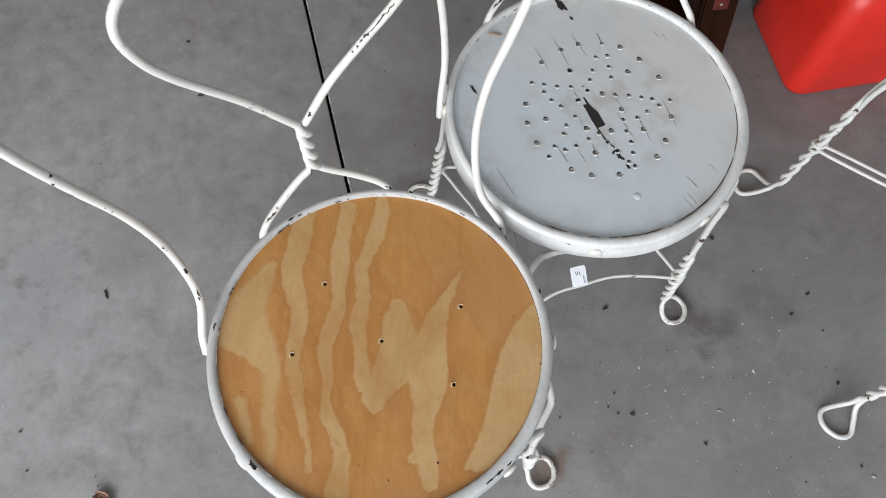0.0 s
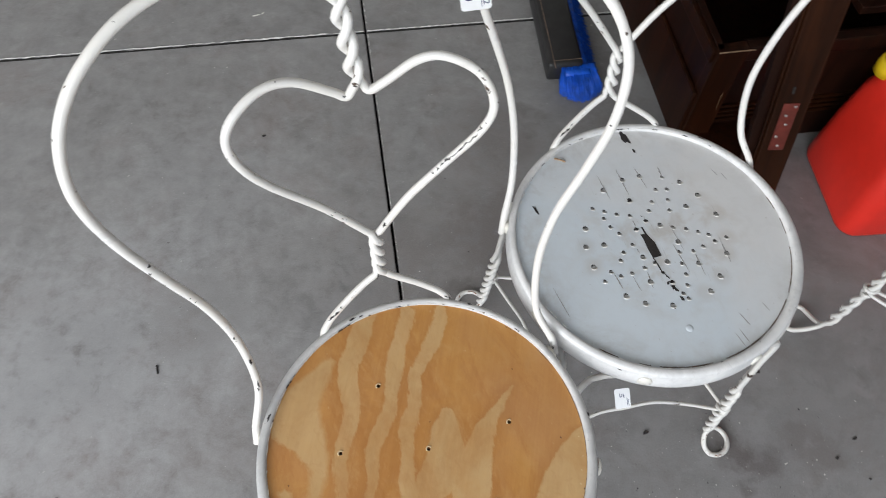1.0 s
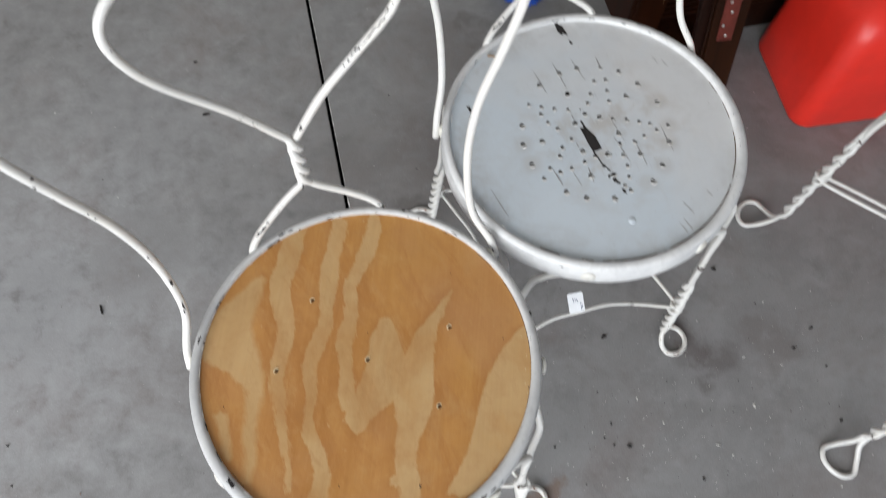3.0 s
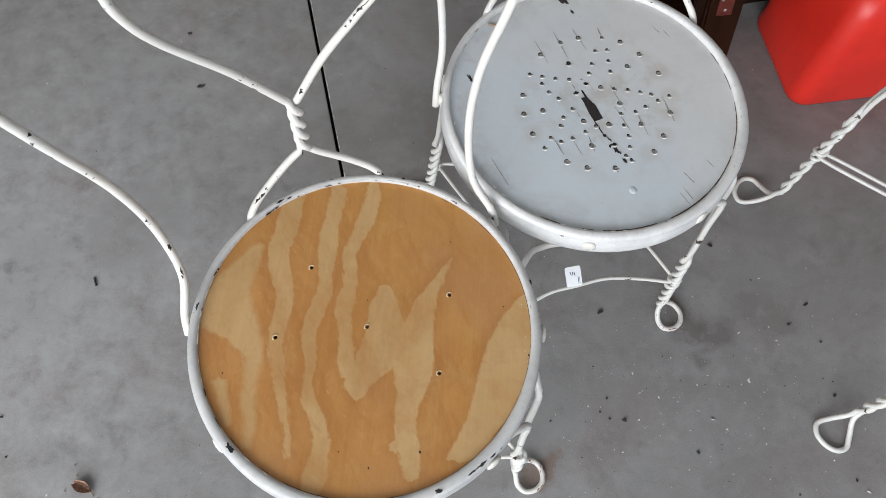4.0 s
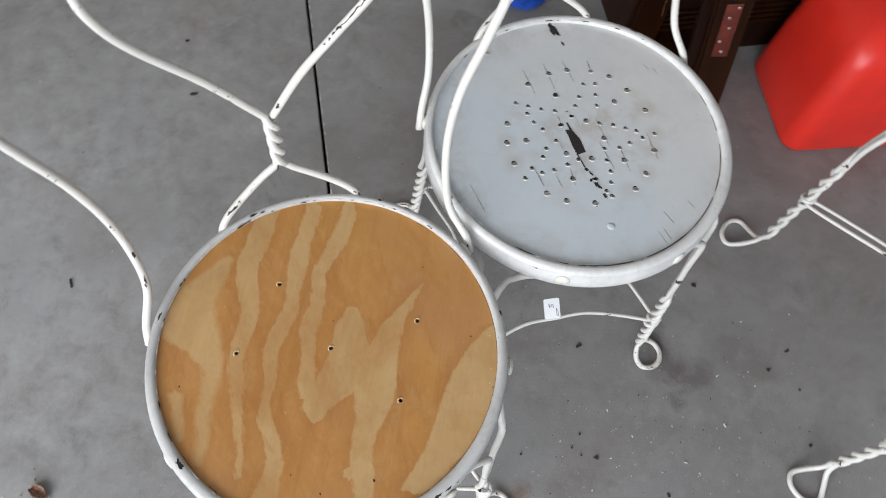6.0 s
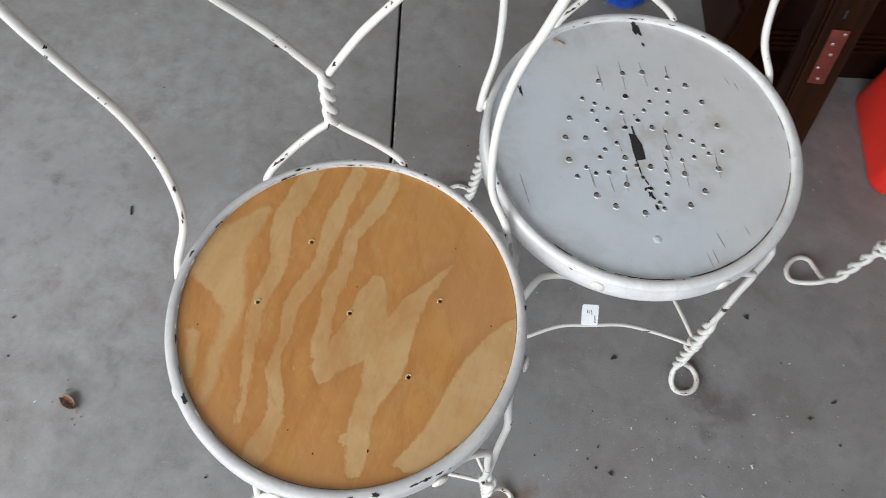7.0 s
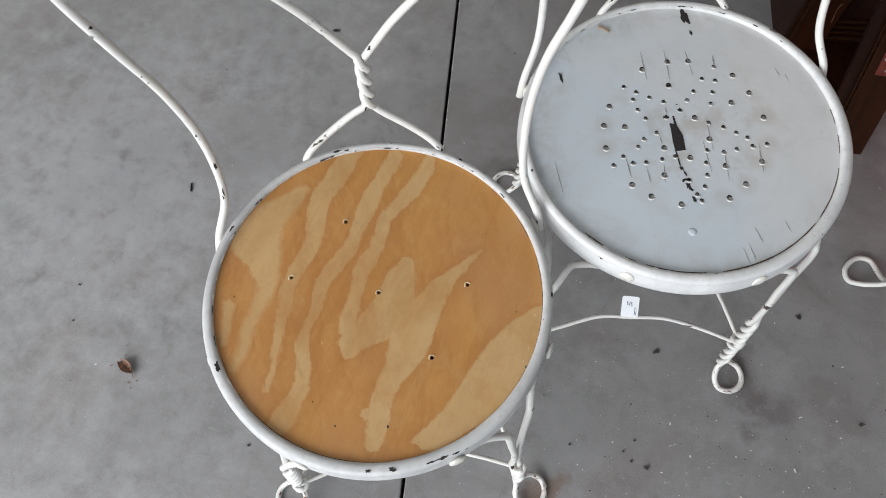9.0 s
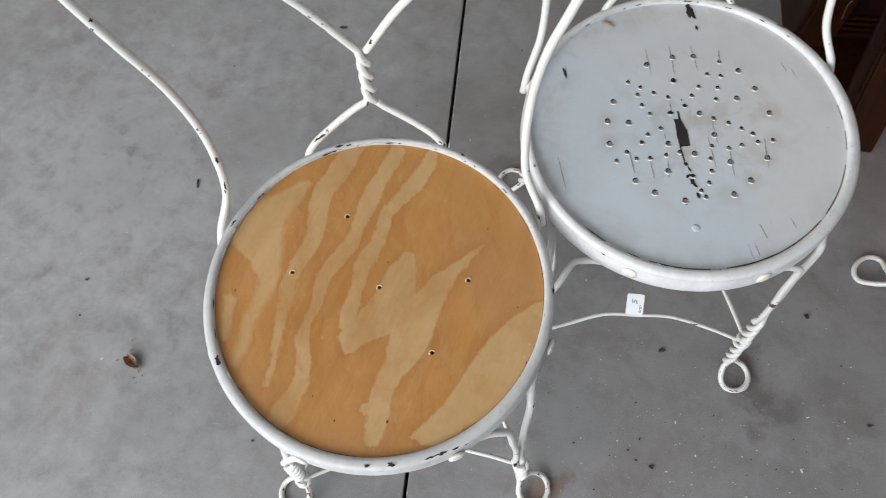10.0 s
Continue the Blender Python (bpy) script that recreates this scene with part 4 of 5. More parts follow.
def pierced_chair():
    chair = chair_base("parlour_chair", "white wire parlour chair with pierced painted tin seat", 0.264, 0.2845, 19.5)
    rim = seat_rim(chair, RIM_PAINT, 0.1738, 0.1862, 0.4232, (-0.0017, 0.0011))
    spots = [(x / 1000, y / 1000, 0.0034) for x, y in STAR_RING + STAR_LARGE] + [(x / 1000, y / 1000, 0.0025) for x, y in STAR_POINTS + STAR_INNER]
    pan = part("seat", pierced_disc(0.1762, PAN, 0.0012, spots), PAN_PAINT, chair, "grey-white painted tin seat pierced with a star of holes", smooth=False)
    lip_wear(rim, 0.1740, 5, 150, 11)
    lip_wear(rim, 0.1738, 330, 352, 12)
    lip_wear(rim, 0.1738, 155, 325, 22, 3.5)
    # added sheet under the tin, only to give the holes their grey
    part("seat_backing", lathe([(0.0002, 0.4450), (0.168, 0.4450), (0.168, 0.4468), (0.0002, 0.4468)], 48), BACKING_GREY, pan, "added grey sheet that tones the holes", smooth=False)
    grime_shade_ring(pan, 0.1732, PAN - 0.0008, 8, 0.0011, 0.0026)
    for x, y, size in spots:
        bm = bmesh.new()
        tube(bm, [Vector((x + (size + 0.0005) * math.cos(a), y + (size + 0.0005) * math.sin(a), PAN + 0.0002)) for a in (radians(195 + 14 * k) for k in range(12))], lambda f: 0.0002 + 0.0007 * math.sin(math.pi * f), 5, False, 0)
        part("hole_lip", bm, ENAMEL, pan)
        # dark crescent painted in for the shade under the hole's far edge
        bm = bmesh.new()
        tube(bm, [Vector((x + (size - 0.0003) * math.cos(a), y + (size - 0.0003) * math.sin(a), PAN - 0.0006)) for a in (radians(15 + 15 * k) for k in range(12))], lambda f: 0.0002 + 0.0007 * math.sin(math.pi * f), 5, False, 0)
        part("hole_shade", bm, BARE, pan, "dark crescent painting the shade at the hole's far edge")
    # torn paint down the middle, chips elsewhere, dark covers painting shade in four holes
    slot = [(-0.0092, 0.0218), (-0.0072, 0.0210), (-0.0060, 0.0095), (-0.0030, 0.0010), (-0.0010, -0.0040), (-0.0006, -0.0235), (-0.0054, -0.0241), (-0.0098, -0.0243),
            (-0.0122, -0.0248), (-0.0134, -0.0116), (-0.0132, 0.0040), (-0.0139, 0.0118), (-0.0086, 0.0109)]
    bm = bmesh.new()
    hi, lo = [bm.verts.new((x, y, PAN + 0.0004)) for x, y in slot], [bm.verts.new((x, y, PAN - 0.0002)) for x, y in slot]
    bm.faces.new(hi)
    for k in range(len(slot)):
        bm.faces.new((lo[k], lo[k - 1], hi[k - 1], hi[k]))
    part("chip_or_hole_shade", bm, BARE, pan, "dark patch for torn paint and shaded holes", smooth=False)
    tear = [(-0.0105, -0.035, 0.0009, 0.012, 8), (-0.0089, -0.0462, 0.0026, 0.0028, 0), (-0.0058, -0.0525, 0.0013, 0.0046, 25), (-0.0089, -0.0612, 0.0027, 0.0022, 0), (-0.0052, -0.0606, 0.0034, 0.0012, 0),
            (-0.0026, -0.0612, 0.0025, 0.0022, 0), (-0.0046, -0.0685, 0.0028, 0.0056, 15), (-0.0018, -0.0735, 0.0018, 0.0034, 40), (-0.0005, -0.0852, 0.0019, 0.0042, 10),
            (0.026, 0.161, 0.0050, 0.0125, 8), (0.0295, 0.137, 0.0018, 0.0038, 12), (-0.131, 0.080, 0.0022, 0.0078, 6),
            (-0.0162, 0.0201, 0.0036, 0.0029, 0), (0.0007, 0.0289, 0.0030, 0.0025, 0), (-0.0072, 0.0632, 0.0032, 0.0029, 0), (-0.0022, 0.0365, 0.0014, 0.0011, 20), (-0.0151, -0.0945, 0.0014, 0.0018, 0)]
    for i, (x, y, rx, ry, a) in enumerate(tear):
        m = Matrix.Translation((x, y, PAN + 0.0002)) @ pose(0, 0, 0, 0, 0, a)
        part("chip_or_hole_shade", flake(bmesh.new(), m, rx, ry, i * 13 + 5, 14), BARE, pan, "dark patch for torn paint and shaded holes", smooth=False)
    scratch = [(0.0435, -0.153, 0.011, 12, 0.0005), (0.0505, -0.150, 0.010, 12, 0.0005), (-0.144, -0.055, 0.022, 8, 0.0005), (0.093, -0.121, 0.006, 16, 0.0004), (0.121, 0.075, 0.007, 16, 0.0004), (0.130, 0.068, 0.006, 14, 0.0004)]
    for x0, y0, x1, y1, wide in SCRATCHES:
        scratch.append(((x0 + x1) / 2000, (y0 + y1) / 2000, math.hypot(x1 - x0, y1 - y0) / 2000, math.degrees(math.atan2(x0 - x1, y0 - y1)) * -1, wide / 1000))
    for i, (x, y, ry, a, wide) in enumerate(scratch):
        m = Matrix.Translation((x, y, PAN + 0.0001)) @ pose(0, 0, 0, 0, 0, a)
        part("scratch", flake(bmesh.new(), m, wide, ry, i * 17 + 3, 12, 0.00025), SCRATCH, pan, "dark scratch in the paint", smooth=False)
    bm = bmesh.new()
    bmesh.ops.create_uvsphere(bm, u_segments=12, v_segments=6, radius=0.005, matrix=Matrix.Translation((-0.0086, -0.1235, PAN - 0.0003)) @ Matrix.Diagonal((1, 1, 0.25, 1)))
    part("dimple", bm, PAN_PAINT, pan)
    for q in range(4):
        wire_leg(chair, -49 + 90 * q + (3 if q == 2 else 0), drop=0.007)
    braces(chair, -4)
    wire_back(chair)
    rim_chips(rim, [(239.0, -0.5, 0.0032, 0.0028), (234, 0.9, 0.004, 0.002), (237.5, 0.8, 0.003, 0.0008), (34.6, -0.6, 0.007, 0.0014), (67.5, -0.5, 0.003, 0.001), (313, 0.5, 0.002, 0.0014), (194.5, 0.1, 0.0022, 0.0014)])
    return chair


plywood_chair()
chair_b = pierced_chair()


# ---- wire table at the side ----
def wire_table():
    cx, cy = 0.960, 0.200
    table = tagged(new("wire_table"), "white twisted-wire parlour table with looped feet", "table")
    table.matrix_basis = pose(cx, cy, 0)
    feet = ((145.8, 0.391), (223.8, 0.359), (325.8, 0.391), (43.8, 0.359))
    for deg, tip in feet:
        side = Vector((-math.sin(radians(deg)), math.cos(radians(deg)), 0))
        at = lambda r, off, z: polar(r, deg, z) + side * off
        neck = tip - 0.066
        low, joint, top = at(neck, 0, 0.045), at(neck - 0.002, 0, 0.182), at(neck - 0.006, 0, 0.275)
        h1, h2 = helix(low, joint, 0.0047, 2.0, 0.0, 16), helix(low, joint, 0.0047, 2.0, math.pi, 16)
        g1, g2 = helix(joint, top, 0.0047, 1.5, 0.0, 16), helix(joint, top, 0.0047, 1.5, math.pi, 16)
        if (h1[0] - at(neck, 0.01, 0.045)).length > (h2[0] - at(neck, 0.01, 0.045)).length:
            h1, h2, g1, g2 = h2, h1, g2, g1
        loop = [at(neck + 0.010, 0.005, 0.024), at(neck + 0.028, 0.0185, 0.010), at(neck + 0.046, 0.0275, 0.0046), at(neck + 0.061, 0.0185, 0.0044), at(neck + 0.066, 0, 0.0044),
                at(neck + 0.061, -0.0185, 0.0044), at(neck + 0.046, -0.0275, 0.0046), at(neck + 0.028, -0.0185, 0.010), at(neck + 0.010, -0.005, 0.024)]
        ends = [[at(neck - 0.012, s * 0.007, 0.36), at(neck - 0.045, s * 0.020, 0.50), at(0.22, s * 0.050, 0.66), at(0.215, s * 0.085, 0.724)] for s in (1, -1)]
        whole = spline(ends[0][::-1] + g1[-1:], 6)[:-1] + g1[::-1][:-1] + h1[::-1] + spline(h1[:1] + loop + h2[:1], 5)[1:-1] + h2 + g2[1:] + spline(g2[-1:] + ends[1], 6)[1:]
        leg = part("leg", tube(bmesh.new(), whole, 0.0043, 8), LEG_PAINT, table)
        part("knot", tube(bmesh.new(), helix(at(neck - 0.002, 0, 0.174), at(neck - 0.003, 0, 0.194), 0.0092, 1.4, 0.5, 12), 0.0033, 8), LEG_PAINT, leg)
    for k in range(2):
        for s in (-1, 1):
            d0, d1 = feet[k][0], feet[k + 2][0]
            o0, o1 = feet[k][1] - 0.068, feet[k + 2][1] - 0.068
            off = Vector((-math.sin(radians(d0)), math.cos(radians(d0)), 0)) * 0.0075 * s
            a, b = polar(o0, d0, 0.180), polar(o1, d1, 0.180)
            lift = Vector((0, 0, 0.009 * k))
            pts = [a, a.lerp(b, 0.04) + off, a.lerp(b, 0.3) + off + lift, a.lerp(b, 0.7) + off + lift, a.lerp(b, 0.96) + off, b]
            part("stretcher", wire(pts, 0.0031, 6, 8), LEG_PAINT, table)
    part("tabletop", lathe([(0.0002, 0.724), (0.255, 0.724), (0.262, 0.730), (0.262, 0.744), (0.256, 0.750), (0.0002, 0.750)], 72), RIM_PAINT, table)


wire_table()


# ---- fuel can ----
def fuel_can():
    can = tagged(new("fuel_can"), "red plastic fuel can with a yellow vent cap", "fuel can")
    can.matrix_basis = pose(0.770, 0.590, 0, 0, 0, 9.0)
    bm = bmesh.new()
    w, d = 0.29, 0.234
    # rounded footprint, drawn in towards the shoulder and the top
    levels = [(0.0, 0.012, 0.028), (0.006, 0.003, 0.034), (0.016, 0.0, 0.036), (0.14, 0.004, 0.036), (0.225, 0.010, 0.038), (0.252, 0.018, 0.04), (0.272, 0.034, 0.045), (0.286, 0.062, 0.03), (0.292, 0.080, 0.015)]
    rings = []
    for z, inset, rad in levels:
        ring = []
        for cx, cy, a0 in ((w - inset - rad, d - inset - rad, 0), (inset + rad, d - inset - rad, 90), (inset + rad, inset + rad, 180), (w - inset - rad, inset + rad, 270)):
            for k in range(7):
                a = radians(a0 + 15 * k)
                ring.append(bm.verts.new((cx + rad * math.cos(a), cy + rad * math.sin(a), z)))
        rings.append(ring)
    n = len(rings[0])
    for r0, r1 in zip(rings, rings[1:]):
        for k in range(n):
            bm.faces.new((r0[k], r0[(k + 1) % n], r1[(k + 1) % n], r1[k]))
    bm.faces.new(rings[0])
    bm.faces.new(rings[-1])
    part("body", bm, RED, can)
    bm = bmesh.new()
    tube(bm, spline([(0.21, 0.107, 0.286), (0.205, 0.107, 0.324), (0.15, 0.107, 0.342), (0.105, 0.107, 0.324), (0.097, 0.107, 0.286)], 8), 0.014, 12, False, 0)
    part("handle", bm, RED, can)
    cap = part("vent_cap", lathe([(0.0002, -0.020), (0.0225, -0.020), (0.0240, -0.002), (0.0225, 0.010), (0.0185, 0.014), (0.0160, 0.011), (0.0002, 0.010)], 28), YELLOW, can, "yellow vent cap")
    cap.matrix_basis = pose(0.036, 0.202, 0.276)
    neck = part("spout_neck", lathe([(0.0002, 0.0), (0.024, 0.0), (0.026, 0.03), (0.022, 0.05), (0.0002, 0.05)], 28), BLACK, can, "black spout collar")
    neck.matrix_basis = pose(0.230, 0.070, 0.280)


fuel_can()


# ---- dark furniture behind ----
def cabinet():
    cab = tagged(new("cabinet"), "dark-stained wooden cabinet with moulded front, open above", "cabinet")
    cab.matrix_basis = pose(0.450, 0.776, 0, 0, 0, ROOM)
    deep, wide, low, tall = 0.50, 0.62, 0.300, 0.86

    def board(name, size, at, mat=WOOD, parent=cab, bevel=0.003):
        return part(name, box(bmesh.new(), size, pose(*at), bevel), mat, parent, smooth=False)

    side = board("side_panel", (0.016, deep, low - 0.045), (0.012, deep / 2, low / 2 + 0.0225))
    board("rail", (0.010, deep, 0.142), (-0.001, deep / 2, 0.118), STILE_WOOD, side)
    board("rail", (0.010, deep, 0.030), (-0.001, deep / 2, low - 0.015), STILE_WOOD, side)
    board("side_panel", (0.022, deep, tall), (wide - 0.011, deep / 2, tall / 2))
    back = board("back_panel", (wide - 0.024, 0.012, tall), (wide / 2 - 0.002, deep - 0.008, tall / 2))
    for x in (0.05, 0.23, 0.41):
        board("slat", (0.062, 0.010, tall - 0.02), (x, deep - 0.020, tall / 2), STILE_WOOD, back)
    board("bottom", (wide - 0.046, deep - 0.03, 0.018), (wide / 2, deep / 2 + 0.004, 0.040))
    board("shelf", (wide - 0.30, deep - 0.06, 0.018), (wide / 2 + 0.13, deep / 2 + 0.012, low + 0.02))
    board("stile", (0.060, 0.024, low), (0.032, 0.006, low / 2), STILE_WOOD)
    plinth = board("front_panel", (wide - 0.064, 0.014, low - 0.006), (0.062 + (wide - 0.064) / 2, 0.022, (low - 0.006) / 2))
    board("top_rail", (wide - 0.064, 0.020, 0.034), (0.062 + (wide - 0.064) / 2, 0.010, low - 0.018), WOOD, plinth)
    for z in (0.086, 0.100, 0.114, 0.128):
        board("moulding", (wide - 0.066, 0.008, 0.0065), (0.062 + (wide - 0.064) / 2, 0.012, z), POST_WOOD, plinth, 0.0025)
    board("plinth", (0.115, 0.125, 0.070), (0.093, -0.042, 0.035), STILE_WOOD, cab, 0.006)
    bm = bmesh.new()
    tube(bm, [Vector((0.004 + 0.066 * k / 12, -0.0058 + 0.0005 * noise.noise(Vector((k * 0.9, 0, 0))), low - 0.0005)) for k in range(13)], lambda f: 0.0011 + 0.0009 * noise.noise(Vector((f * 14, 4, 0))), 5, False, 0)
    part("worn_edge", bm, STRAW, cab, "pale worn edge of the shelf")


def leaning_board():
    board = tagged(new("wooden_board"), "dark-stained wooden bed post with an oxblood rail plate", "wood board")
    board.matrix_basis = pose(0.6020, 0.648, 0, -3.0, -8.8, 0)
    part("plank", box(bmesh.new(), (0.056, 0.034, 1.02), pose(0.002, 0, 0.511), 0.0035), POST_WOOD, board, smooth=False)
    part("rebate", box(bmesh.new(), (0.020, 0.018, 1.02), pose(-0.0358, 0.004, 0.511), 0.002), WOOD, board, smooth=False)
    part("bead", box(bmesh.new(), (0.0045, 0.008, 1.02), pose(-0.0285, -0.010, 0.511), 0.0015), POST_WOOD, board, smooth=False)
    plate = part("rail_plate", box(bmesh.new(), (0.0255, 0.003, 0.116), pose(0.0005, -0.0172, 0.264), 0.001), OXBLOOD, board, "oxblood painted metal plate")
    part("slot", box(bmesh.new(), (0.004, 0.0012, 0.016), pose(-0.004, -0.0170, 0.352), 0.0004), BARE, board, "old mortise above the plate", smooth=False)
    for x, z in ((0.0080, 0.315), (-0.0025, 0.294), (0.0020, 0.272), (-0.0065, 0.242), (0.0010, 0.218)):
        bm = bmesh.new()
        bmesh.ops.create_uvsphere(bm, u_segments=10, v_segments=6, radius=0.0030, matrix=Matrix.Translation((x, -0.0187, z)) @ Matrix.Diagonal((1, 0.4, 1, 1)))
        part("screw", bm, STEEL, plate, "bright screw head")


cabinet()
leaning_board()
tagged(part("thread", wire([(0.5005, 0.7803, 0.188), (0.4985, 0.7798, 0.174), (0.5015, 0.7808, 0.152), (0.5030, 0.7815, 0.142)], 0.0003, 6, 5), STRAW), "pale loose thread clinging to the cabinet front", "thread")


# ---- broom ----
def broom():
    br = tagged(new("broom_head"), "black broom head with blue bristles lying on concrete", "broom")
    br.matrix_basis = pose(0.2300, 0.940, 0, 0, 0, 9.5)
    bm = box(bmesh.new(), (0.078, 0.44, 0.050), pose(0.0, 0.22, 0.036), 0.008)
    for v in bm.verts:                          # the end is cut a little askew
        if v.co.y < 0.1:
            v.co.y += 0.015 + 0.03 * (v.co.x + 0.039)
    body = part("block", bm, BLACK, br)
    part("seam", box(bmesh.new(), (0.0013, 0.43, 0.002), pose(-0.026, 0.22, 0.0608)), SEAM, body, smooth=False)
    part("end_band", box(bmesh.new(), (0.064, 0.0009, 0.0020), pose(0.004, 0.0275, 0.0606, 0, 0, 2)), SEAM, body, smooth=False)
    rng = random.Random(9)
    bm = bmesh.new()
    for i in range(2600):
        if i < 1500:
            u, z = rng.uniform(-0.008, 0.062), rng.uniform(0.010, 0.052)
            a = Vector((u, 0.020 + 0.03 * u, z))
            reach = 0.066 * (1 - 0.45 * ((u - 0.026) / 0.040) ** 2) * rng.uniform(0.82, 1.04)
            b = a + Vector(((u - 0.004) * 0.30 + rng.uniform(-0.003, 0.003), -reach, -z * 0.55 + rng.uniform(-0.003, 0.006)))
        else:
            v, z = rng.uniform(0.01, 0.43), rng.uniform(0.008, 0.050)
            a = Vector((0.036, v, z))
            b = a + Vector((rng.uniform(0.030, 0.044), -rng.uniform(0.004, 0.020), -z * 0.5 + 0.004))
        tube(bm, [a, a.lerp(b, 0.55) + Vector((0, 0, 0.002)), b], lambda t: 0.0012 - 0.0006 * t, 4, False, 0)
    tagged(part("bristles", bm, BLUE, br, "blue plastic bristles"), kind="stuff")
    part("tuft_core", box(bmesh.new(), (0.060, 0.030, 0.040), pose(0.026, 0.012, 0.028, 0, 0, 2), 0.010), BLUE, br)
    part("tuft_core", box(bmesh.new(), (0.020, 0.40, 0.036), pose(0.044, 0.225, 0.026), 0.006), BLUE, br)


broom()


# ---- price tags ----
def lettering(text, size, m, mat, parent):
    cu = bpy.data.curves.new("lettering", "FONT")
    cu.body, cu.size, cu.extrude, cu.align_x, cu.align_y = text, size, 0.0001, "CENTER", "CENTER"
    tmp = bpy.data.objects.new("lettering", cu)
    scene.collection.objects.link(tmp)
    bpy.context.view_layer.update()
    me = bpy.data.meshes.new_from_object(tmp)
    bpy.data.objects.remove(tmp)
    me.transform(m)
    me.materials.clear()
    me.materials.append(mat)
    return part("lettering", me, mat, parent)


def price_tag(label, m, w, h, text):
    tag = tagged(new("price_tag"), label, "price tag", "price tags")
    tag.matrix_basis = m
    bm = bmesh.new()
    ring = [(cx * (w / 2 - 0.003) + 0.003 * math.cos(radians(a0 + 22.5 * k)), cy * (h / 2 - 0.003) + 0.003 * math.sin(radians(a0 + 22.5 * k))) for cx, cy, a0 in ((1, 1, 0), (-1, 1, 90), (-1, -1, 180), (1, -1, 270)) for k in range(5)]
    bm.faces.new([bm.verts.new((x, y, 0)) for x, y in ring])
    got = bmesh.ops.extrude_face_region(bm, geom=bm.faces[:])
    bmesh.ops.translate(bm, vec=(0, 0, 0.0007), verts=[g for g in got["geom"] if isinstance(g, bmesh.types.BMVert)])
    card = part("card", bm, CARD, tag, smooth=False)
    if text:
        lettering(text, 0.0086, pose(w * 0.33, -0.001, 0.0008, 0, 0, -90), INK, card)
        bm = bmesh.new()
        tube(bm, [Vector((-0.006 + 0.0062 * math.cos(a), 0.002 + 0.0062 * math.sin(a), 0.0008)) for a in (2 * math.pi * k / 20 for k in range(20))], 0.0007, 5, True, 0)
        part("printed_ring", bm, INK, card)
        part("printed_rule", box(bmesh.new(), (0.0005, h * 0.8, 0.0003), pose(w * 0.18, 0, 0.0008)), INK, card, smooth=False)
    else:
        for x, y, a, b, turn in ((-0.004, 0.005, 0.0011, 0.006, 12), (-0.001, 0.005, 0.0010, 0.005, -10), (0.002, 0.004, 0.0010, 0.006, 8), (0.007, -0.006, 0.0008, 0.012, 0), (0.009, -0.007, 0.0006, 0.010, 0)):
            part("printed_bar", box(bmesh.new(), (a, b, 0.0003), pose(x, y, 0.0008, 0, 0, turn)), INK, card, smooth=False)


bpy.context.view_layer.update()
price_tag("white card price tag tied to the chair's wire back", chair_b.matrix_world @ look((-0.2155, 0.137, 0.769), (-0.2435, -0.25, 1.25)) @ pose(0, 0, 0, 0, 180, 0), 0.0295, 0.027, "8742")
price_tag("white paper price tag hanging on the chair's brace", pose(0.2880, 0.1790, 0.147, 32, 0, 12.0), 0.0245, 0.031, "")


# ---- small things on the floor and the seat ----
def dry_leaf():
    """A withered leaf rolled into a boat, with folds along it and a stub of stalk."""
    bm = bmesh.new()
    rows = []
    for i in range(13):
        f = i / 12
        half = 0.0095 * math.sin(math.pi * min(1, 0.06 + 0.94 * f)) ** 0.7 + 0.0006
        row = []
        for k in range(11):
            q = k / 5 - 1
            curl = 0.0105 * q * q * (0.7 + 0.5 * noise.noise(Vector((f * 3, q * 2, 1)))) + 0.0018 * abs(math.sin(q * 5.2)) + 0.0015 * noise.noise(Vector((f * 9, q * 5, 4)))
            ragged = 1 + 0.20 * noise.noise(Vector((f * 11, q * 3, 7)))
            row.append(bm.verts.new(((f - 0.5) * 0.031, q * half * ragged * (1 - 0.18 * abs(q)), 0.0016 + curl)))
        rows.append(row)
    for r0, r1 in zip(rows, rows[1:]):
        for k in range(10):
            bm.faces.new((r0[k], r0[k + 1], r1[k + 1], r1[k]))
    tube(bm, spline([(0.014, 0, 0.004), (0.018, -0.002, 0.003), (0.021, -0.005, 0.0012)], 4), 0.0007, 5)
    for q in (-0.35, 0.3):
        tube(bm, spline([(-0.013, q * 0.008, 0.0045), (0.0, q * 0.015, 0.0050), (0.013, q * 0.008, 0.0042)], 5), 0.0006, 5)
    leaf = tagged(part("dry_leaf", bm, LEAF), "curled dry brown leaf lying on the concrete", "leaf")
    leaf.matrix_basis = pose(-0.453, -0.113, 0.0, 0, 0, -24)


def chip_on_floor(x, y, rx, ry, turn, mat, name, label, category, seed):
    bm = bmesh.new()
    flake(bm, pose(0, 0, 0.0012), rx, ry, seed, 8, 0.0012)
    ob = tagged(part(name, bm, mat, smooth=False), label, category)
    ob.matrix_basis = pose(x, y, 0, 0, 0, turn)


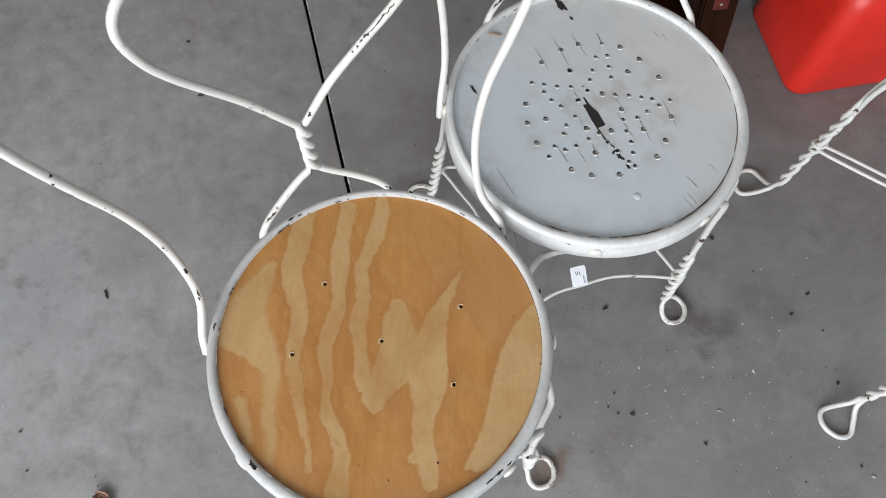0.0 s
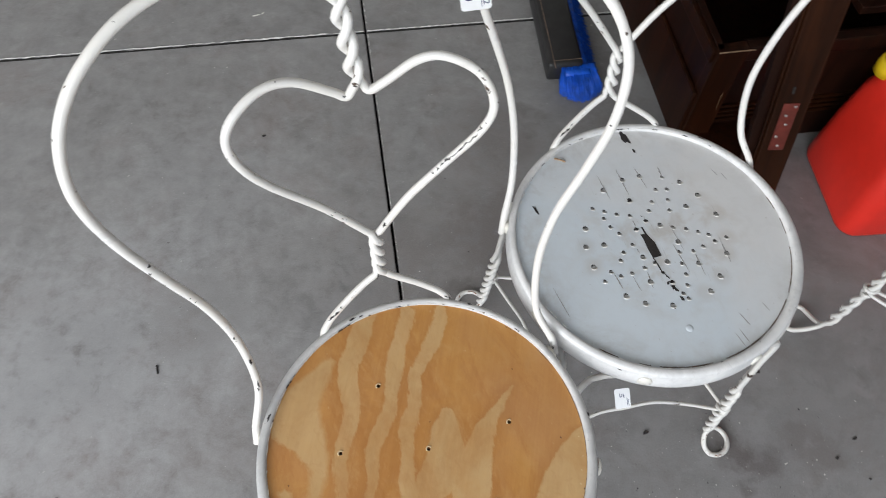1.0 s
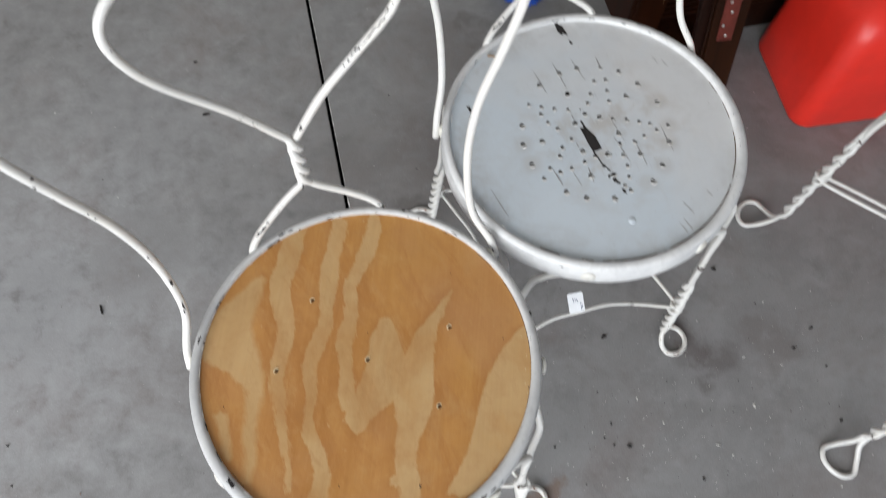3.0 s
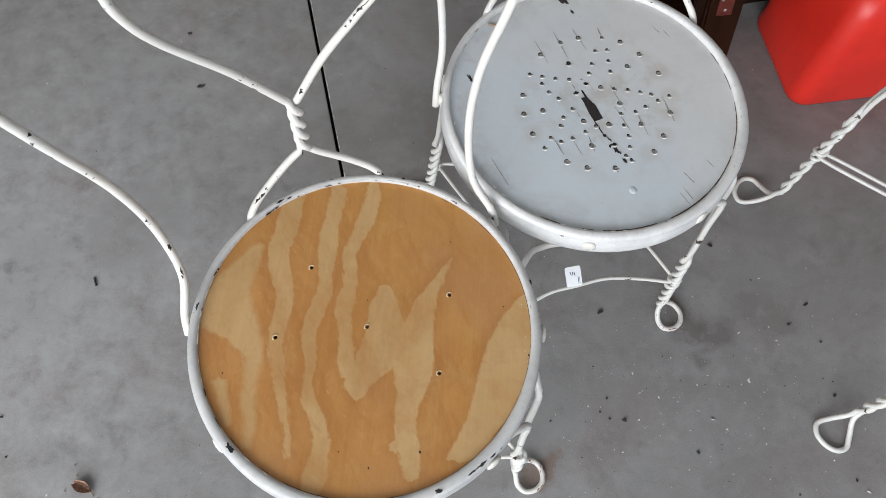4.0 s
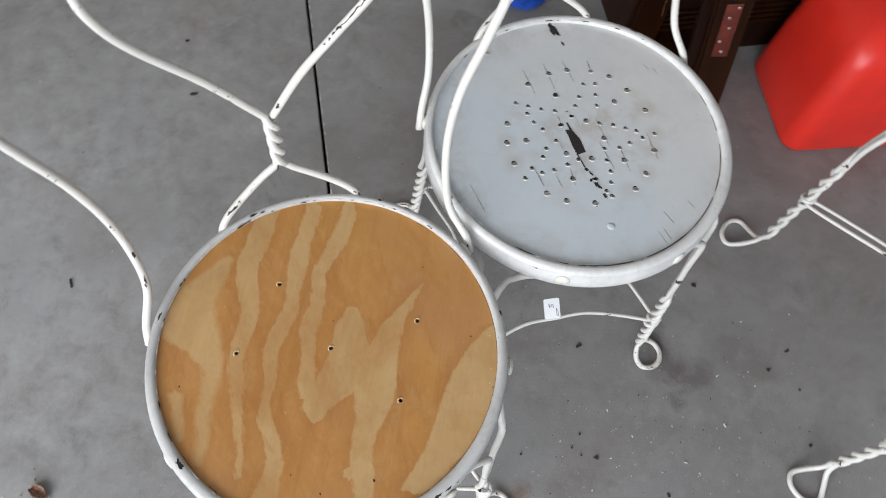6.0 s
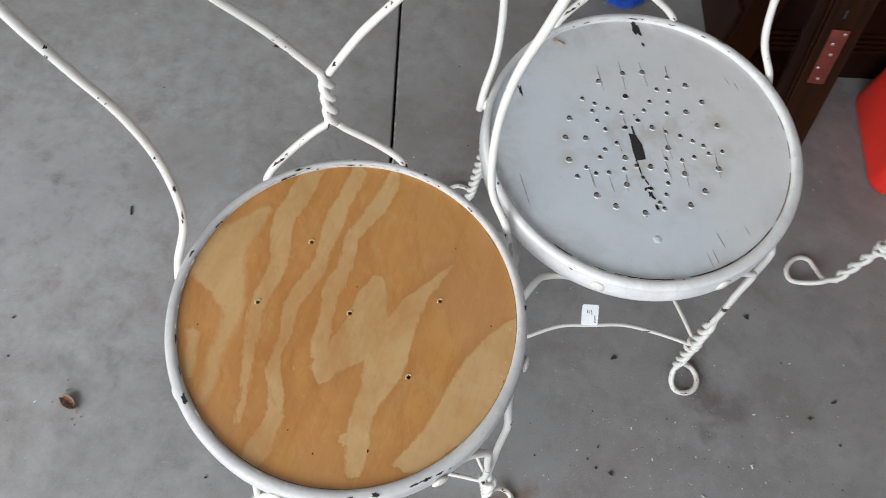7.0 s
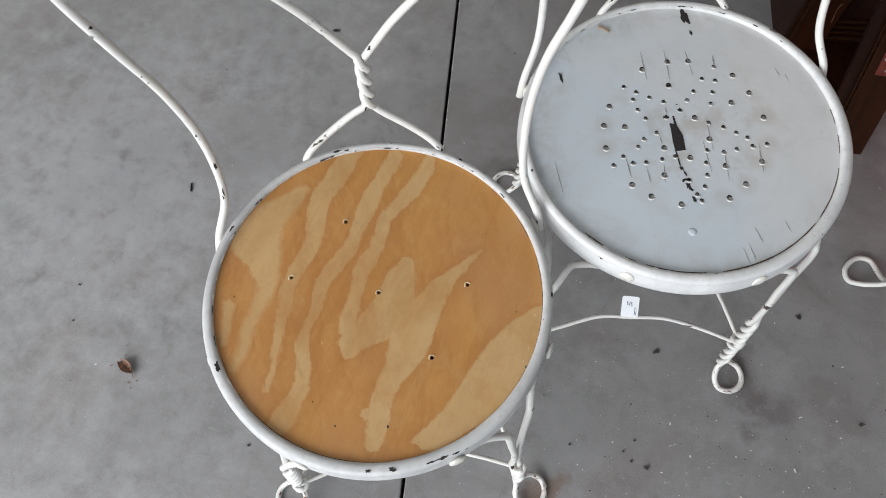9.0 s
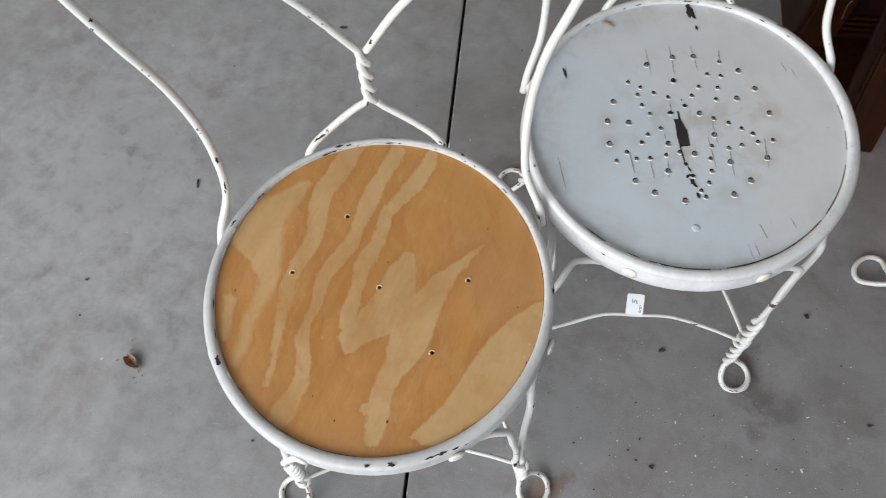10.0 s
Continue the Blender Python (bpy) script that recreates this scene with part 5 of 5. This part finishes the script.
def litter():
    dry_leaf()
    for i, (x, y, rx, ry, turn) in enumerate(((0.362, 0.173, 0.006, 0.0045, 10), (0.570, 0.300, 0.005, 0.0045, 40), (0.684, 0.153, 0.0032, 0.0026, 0), (0.721, 0.189, 0.0045, 0.0022, 30),
                                              (-0.370, 0.625, 0.0065, 0.004, 20), (-0.407, 0.751, 0.004, 0.003, 0), (0.737, 0.031, 0.0028, 0.0035, 20), (0.733, 0.122, 0.0022, 0.0016, 0), (0.361, -0.008, 0.0024, 0.0018, 30),
                                              (0.497, -0.061, 0.0022, 0.0030, 60), (0.346, 0.003, 0.0018, 0.0014, 0), (0.265, -0.012, 0.0022, 0.0016, 20), (0.359, 0.025, 0.0016, 0.0022, 0), (0.743, -0.104, 0.0026, 0.002, 40),
                                              (-0.600, -0.007, 0.0024, 0.0016, 10), (-0.579, -0.068, 0.0018, 0.0016, 0), (-0.211, -0.166, 0.0022, 0.0018, 0), (0.385, -0.01, 0.004, 0.003, 0))):
        chip_on_floor(x, y, rx, ry, turn, GRIT_DARK, "dirt_crumb", "dark crumb of dirt on the concrete", "dirt", 50 + i)
    for i, (x, y, rx, ry, turn) in enumerate(((-0.494, 1.103, 0.0012, 0.0085, -70), (-0.478, 1.112, 0.0010, 0.0040, -40), (0.598, 0.054, 0.0009, 0.0040, 30), (0.528, -0.009, 0.0008, 0.0045, 70), (0.758, -0.121, 0.0011, 0.0040, 60))):
        chip_on_floor(x, y, rx, ry, turn, GRIT_PALE, "paint_fleck", "pale fleck of paint on the concrete", "paint fleck", 120 + i)
    bm = bmesh.new()
    tube(bm, [Vector((-0.008, 0, 0.0018)), Vector((0, 0.0003, 0.0018)), Vector((0.008, 0, 0.0018))], 0.0016, 6)
    twig = tagged(part("twig", bm, GRIT_DARK), "short dark twig lying on the concrete", "twig")
    twig.matrix_basis = pose(-0.496, 0.221, 0, 0, 0, 112)
    bm = bmesh.new()
    tube(bm, [Vector((-0.0075, 0, 0)), Vector((0, 0.0006, 0.0002)), Vector((0.0075, 0, 0))], 0.0014, 6)
    straw = tagged(part("straw", bm, STRAW), "bit of brown straw lying on the tin seat", "straw")
    straw.matrix_basis = chair_b.matrix_basis @ pose(-0.074, 0.147, PAN + 0.0014, 0, 0, -34)
    for i, (x, y) in enumerate(((-0.472, -0.080), (-0.466, -0.095), (-0.440, -0.135), (-0.432, -0.142), (-0.428, -0.128), (-0.480, -0.118))):
        chip_on_floor(x, y, 0.0013, 0.0009, 37 * i, LEAF, "leaf_crumb", "tiny crumb of dry leaf on concrete", "leaf crumb", 90 + i)
    for name, mat, count, seed, label in (("dark_grit", GRIT_DARK, 190, 5, "scattered dark grit on the concrete floor"), ("pale_grit", GRIT_PALE, 420, 6, "scattered pale grit on the concrete floor")):
        rng = random.Random(seed)
        bm = bmesh.new()
        for i in range(count):
            if i < count * 0.6:
                x, y = rng.gauss(0.47, 0.17), rng.gauss(0.02, 0.13)
            else:
                x, y = rng.uniform(-0.8, 0.9), rng.uniform(-0.3, 1.2)
            s = rng.uniform(0.0003, 0.0008) if rng.random() < 0.88 else rng.uniform(0.0008, 0.0016)
            flake(bm, pose(x, y, s * 0.4, 0, 0, rng.uniform(0, 180)), s * rng.uniform(0.8, 2.2), s, seed * 1000 + i, 6, s * 0.4)
        tagged(part(name, bm, mat, smooth=False), label, "grit", kind="stuff")


litter()
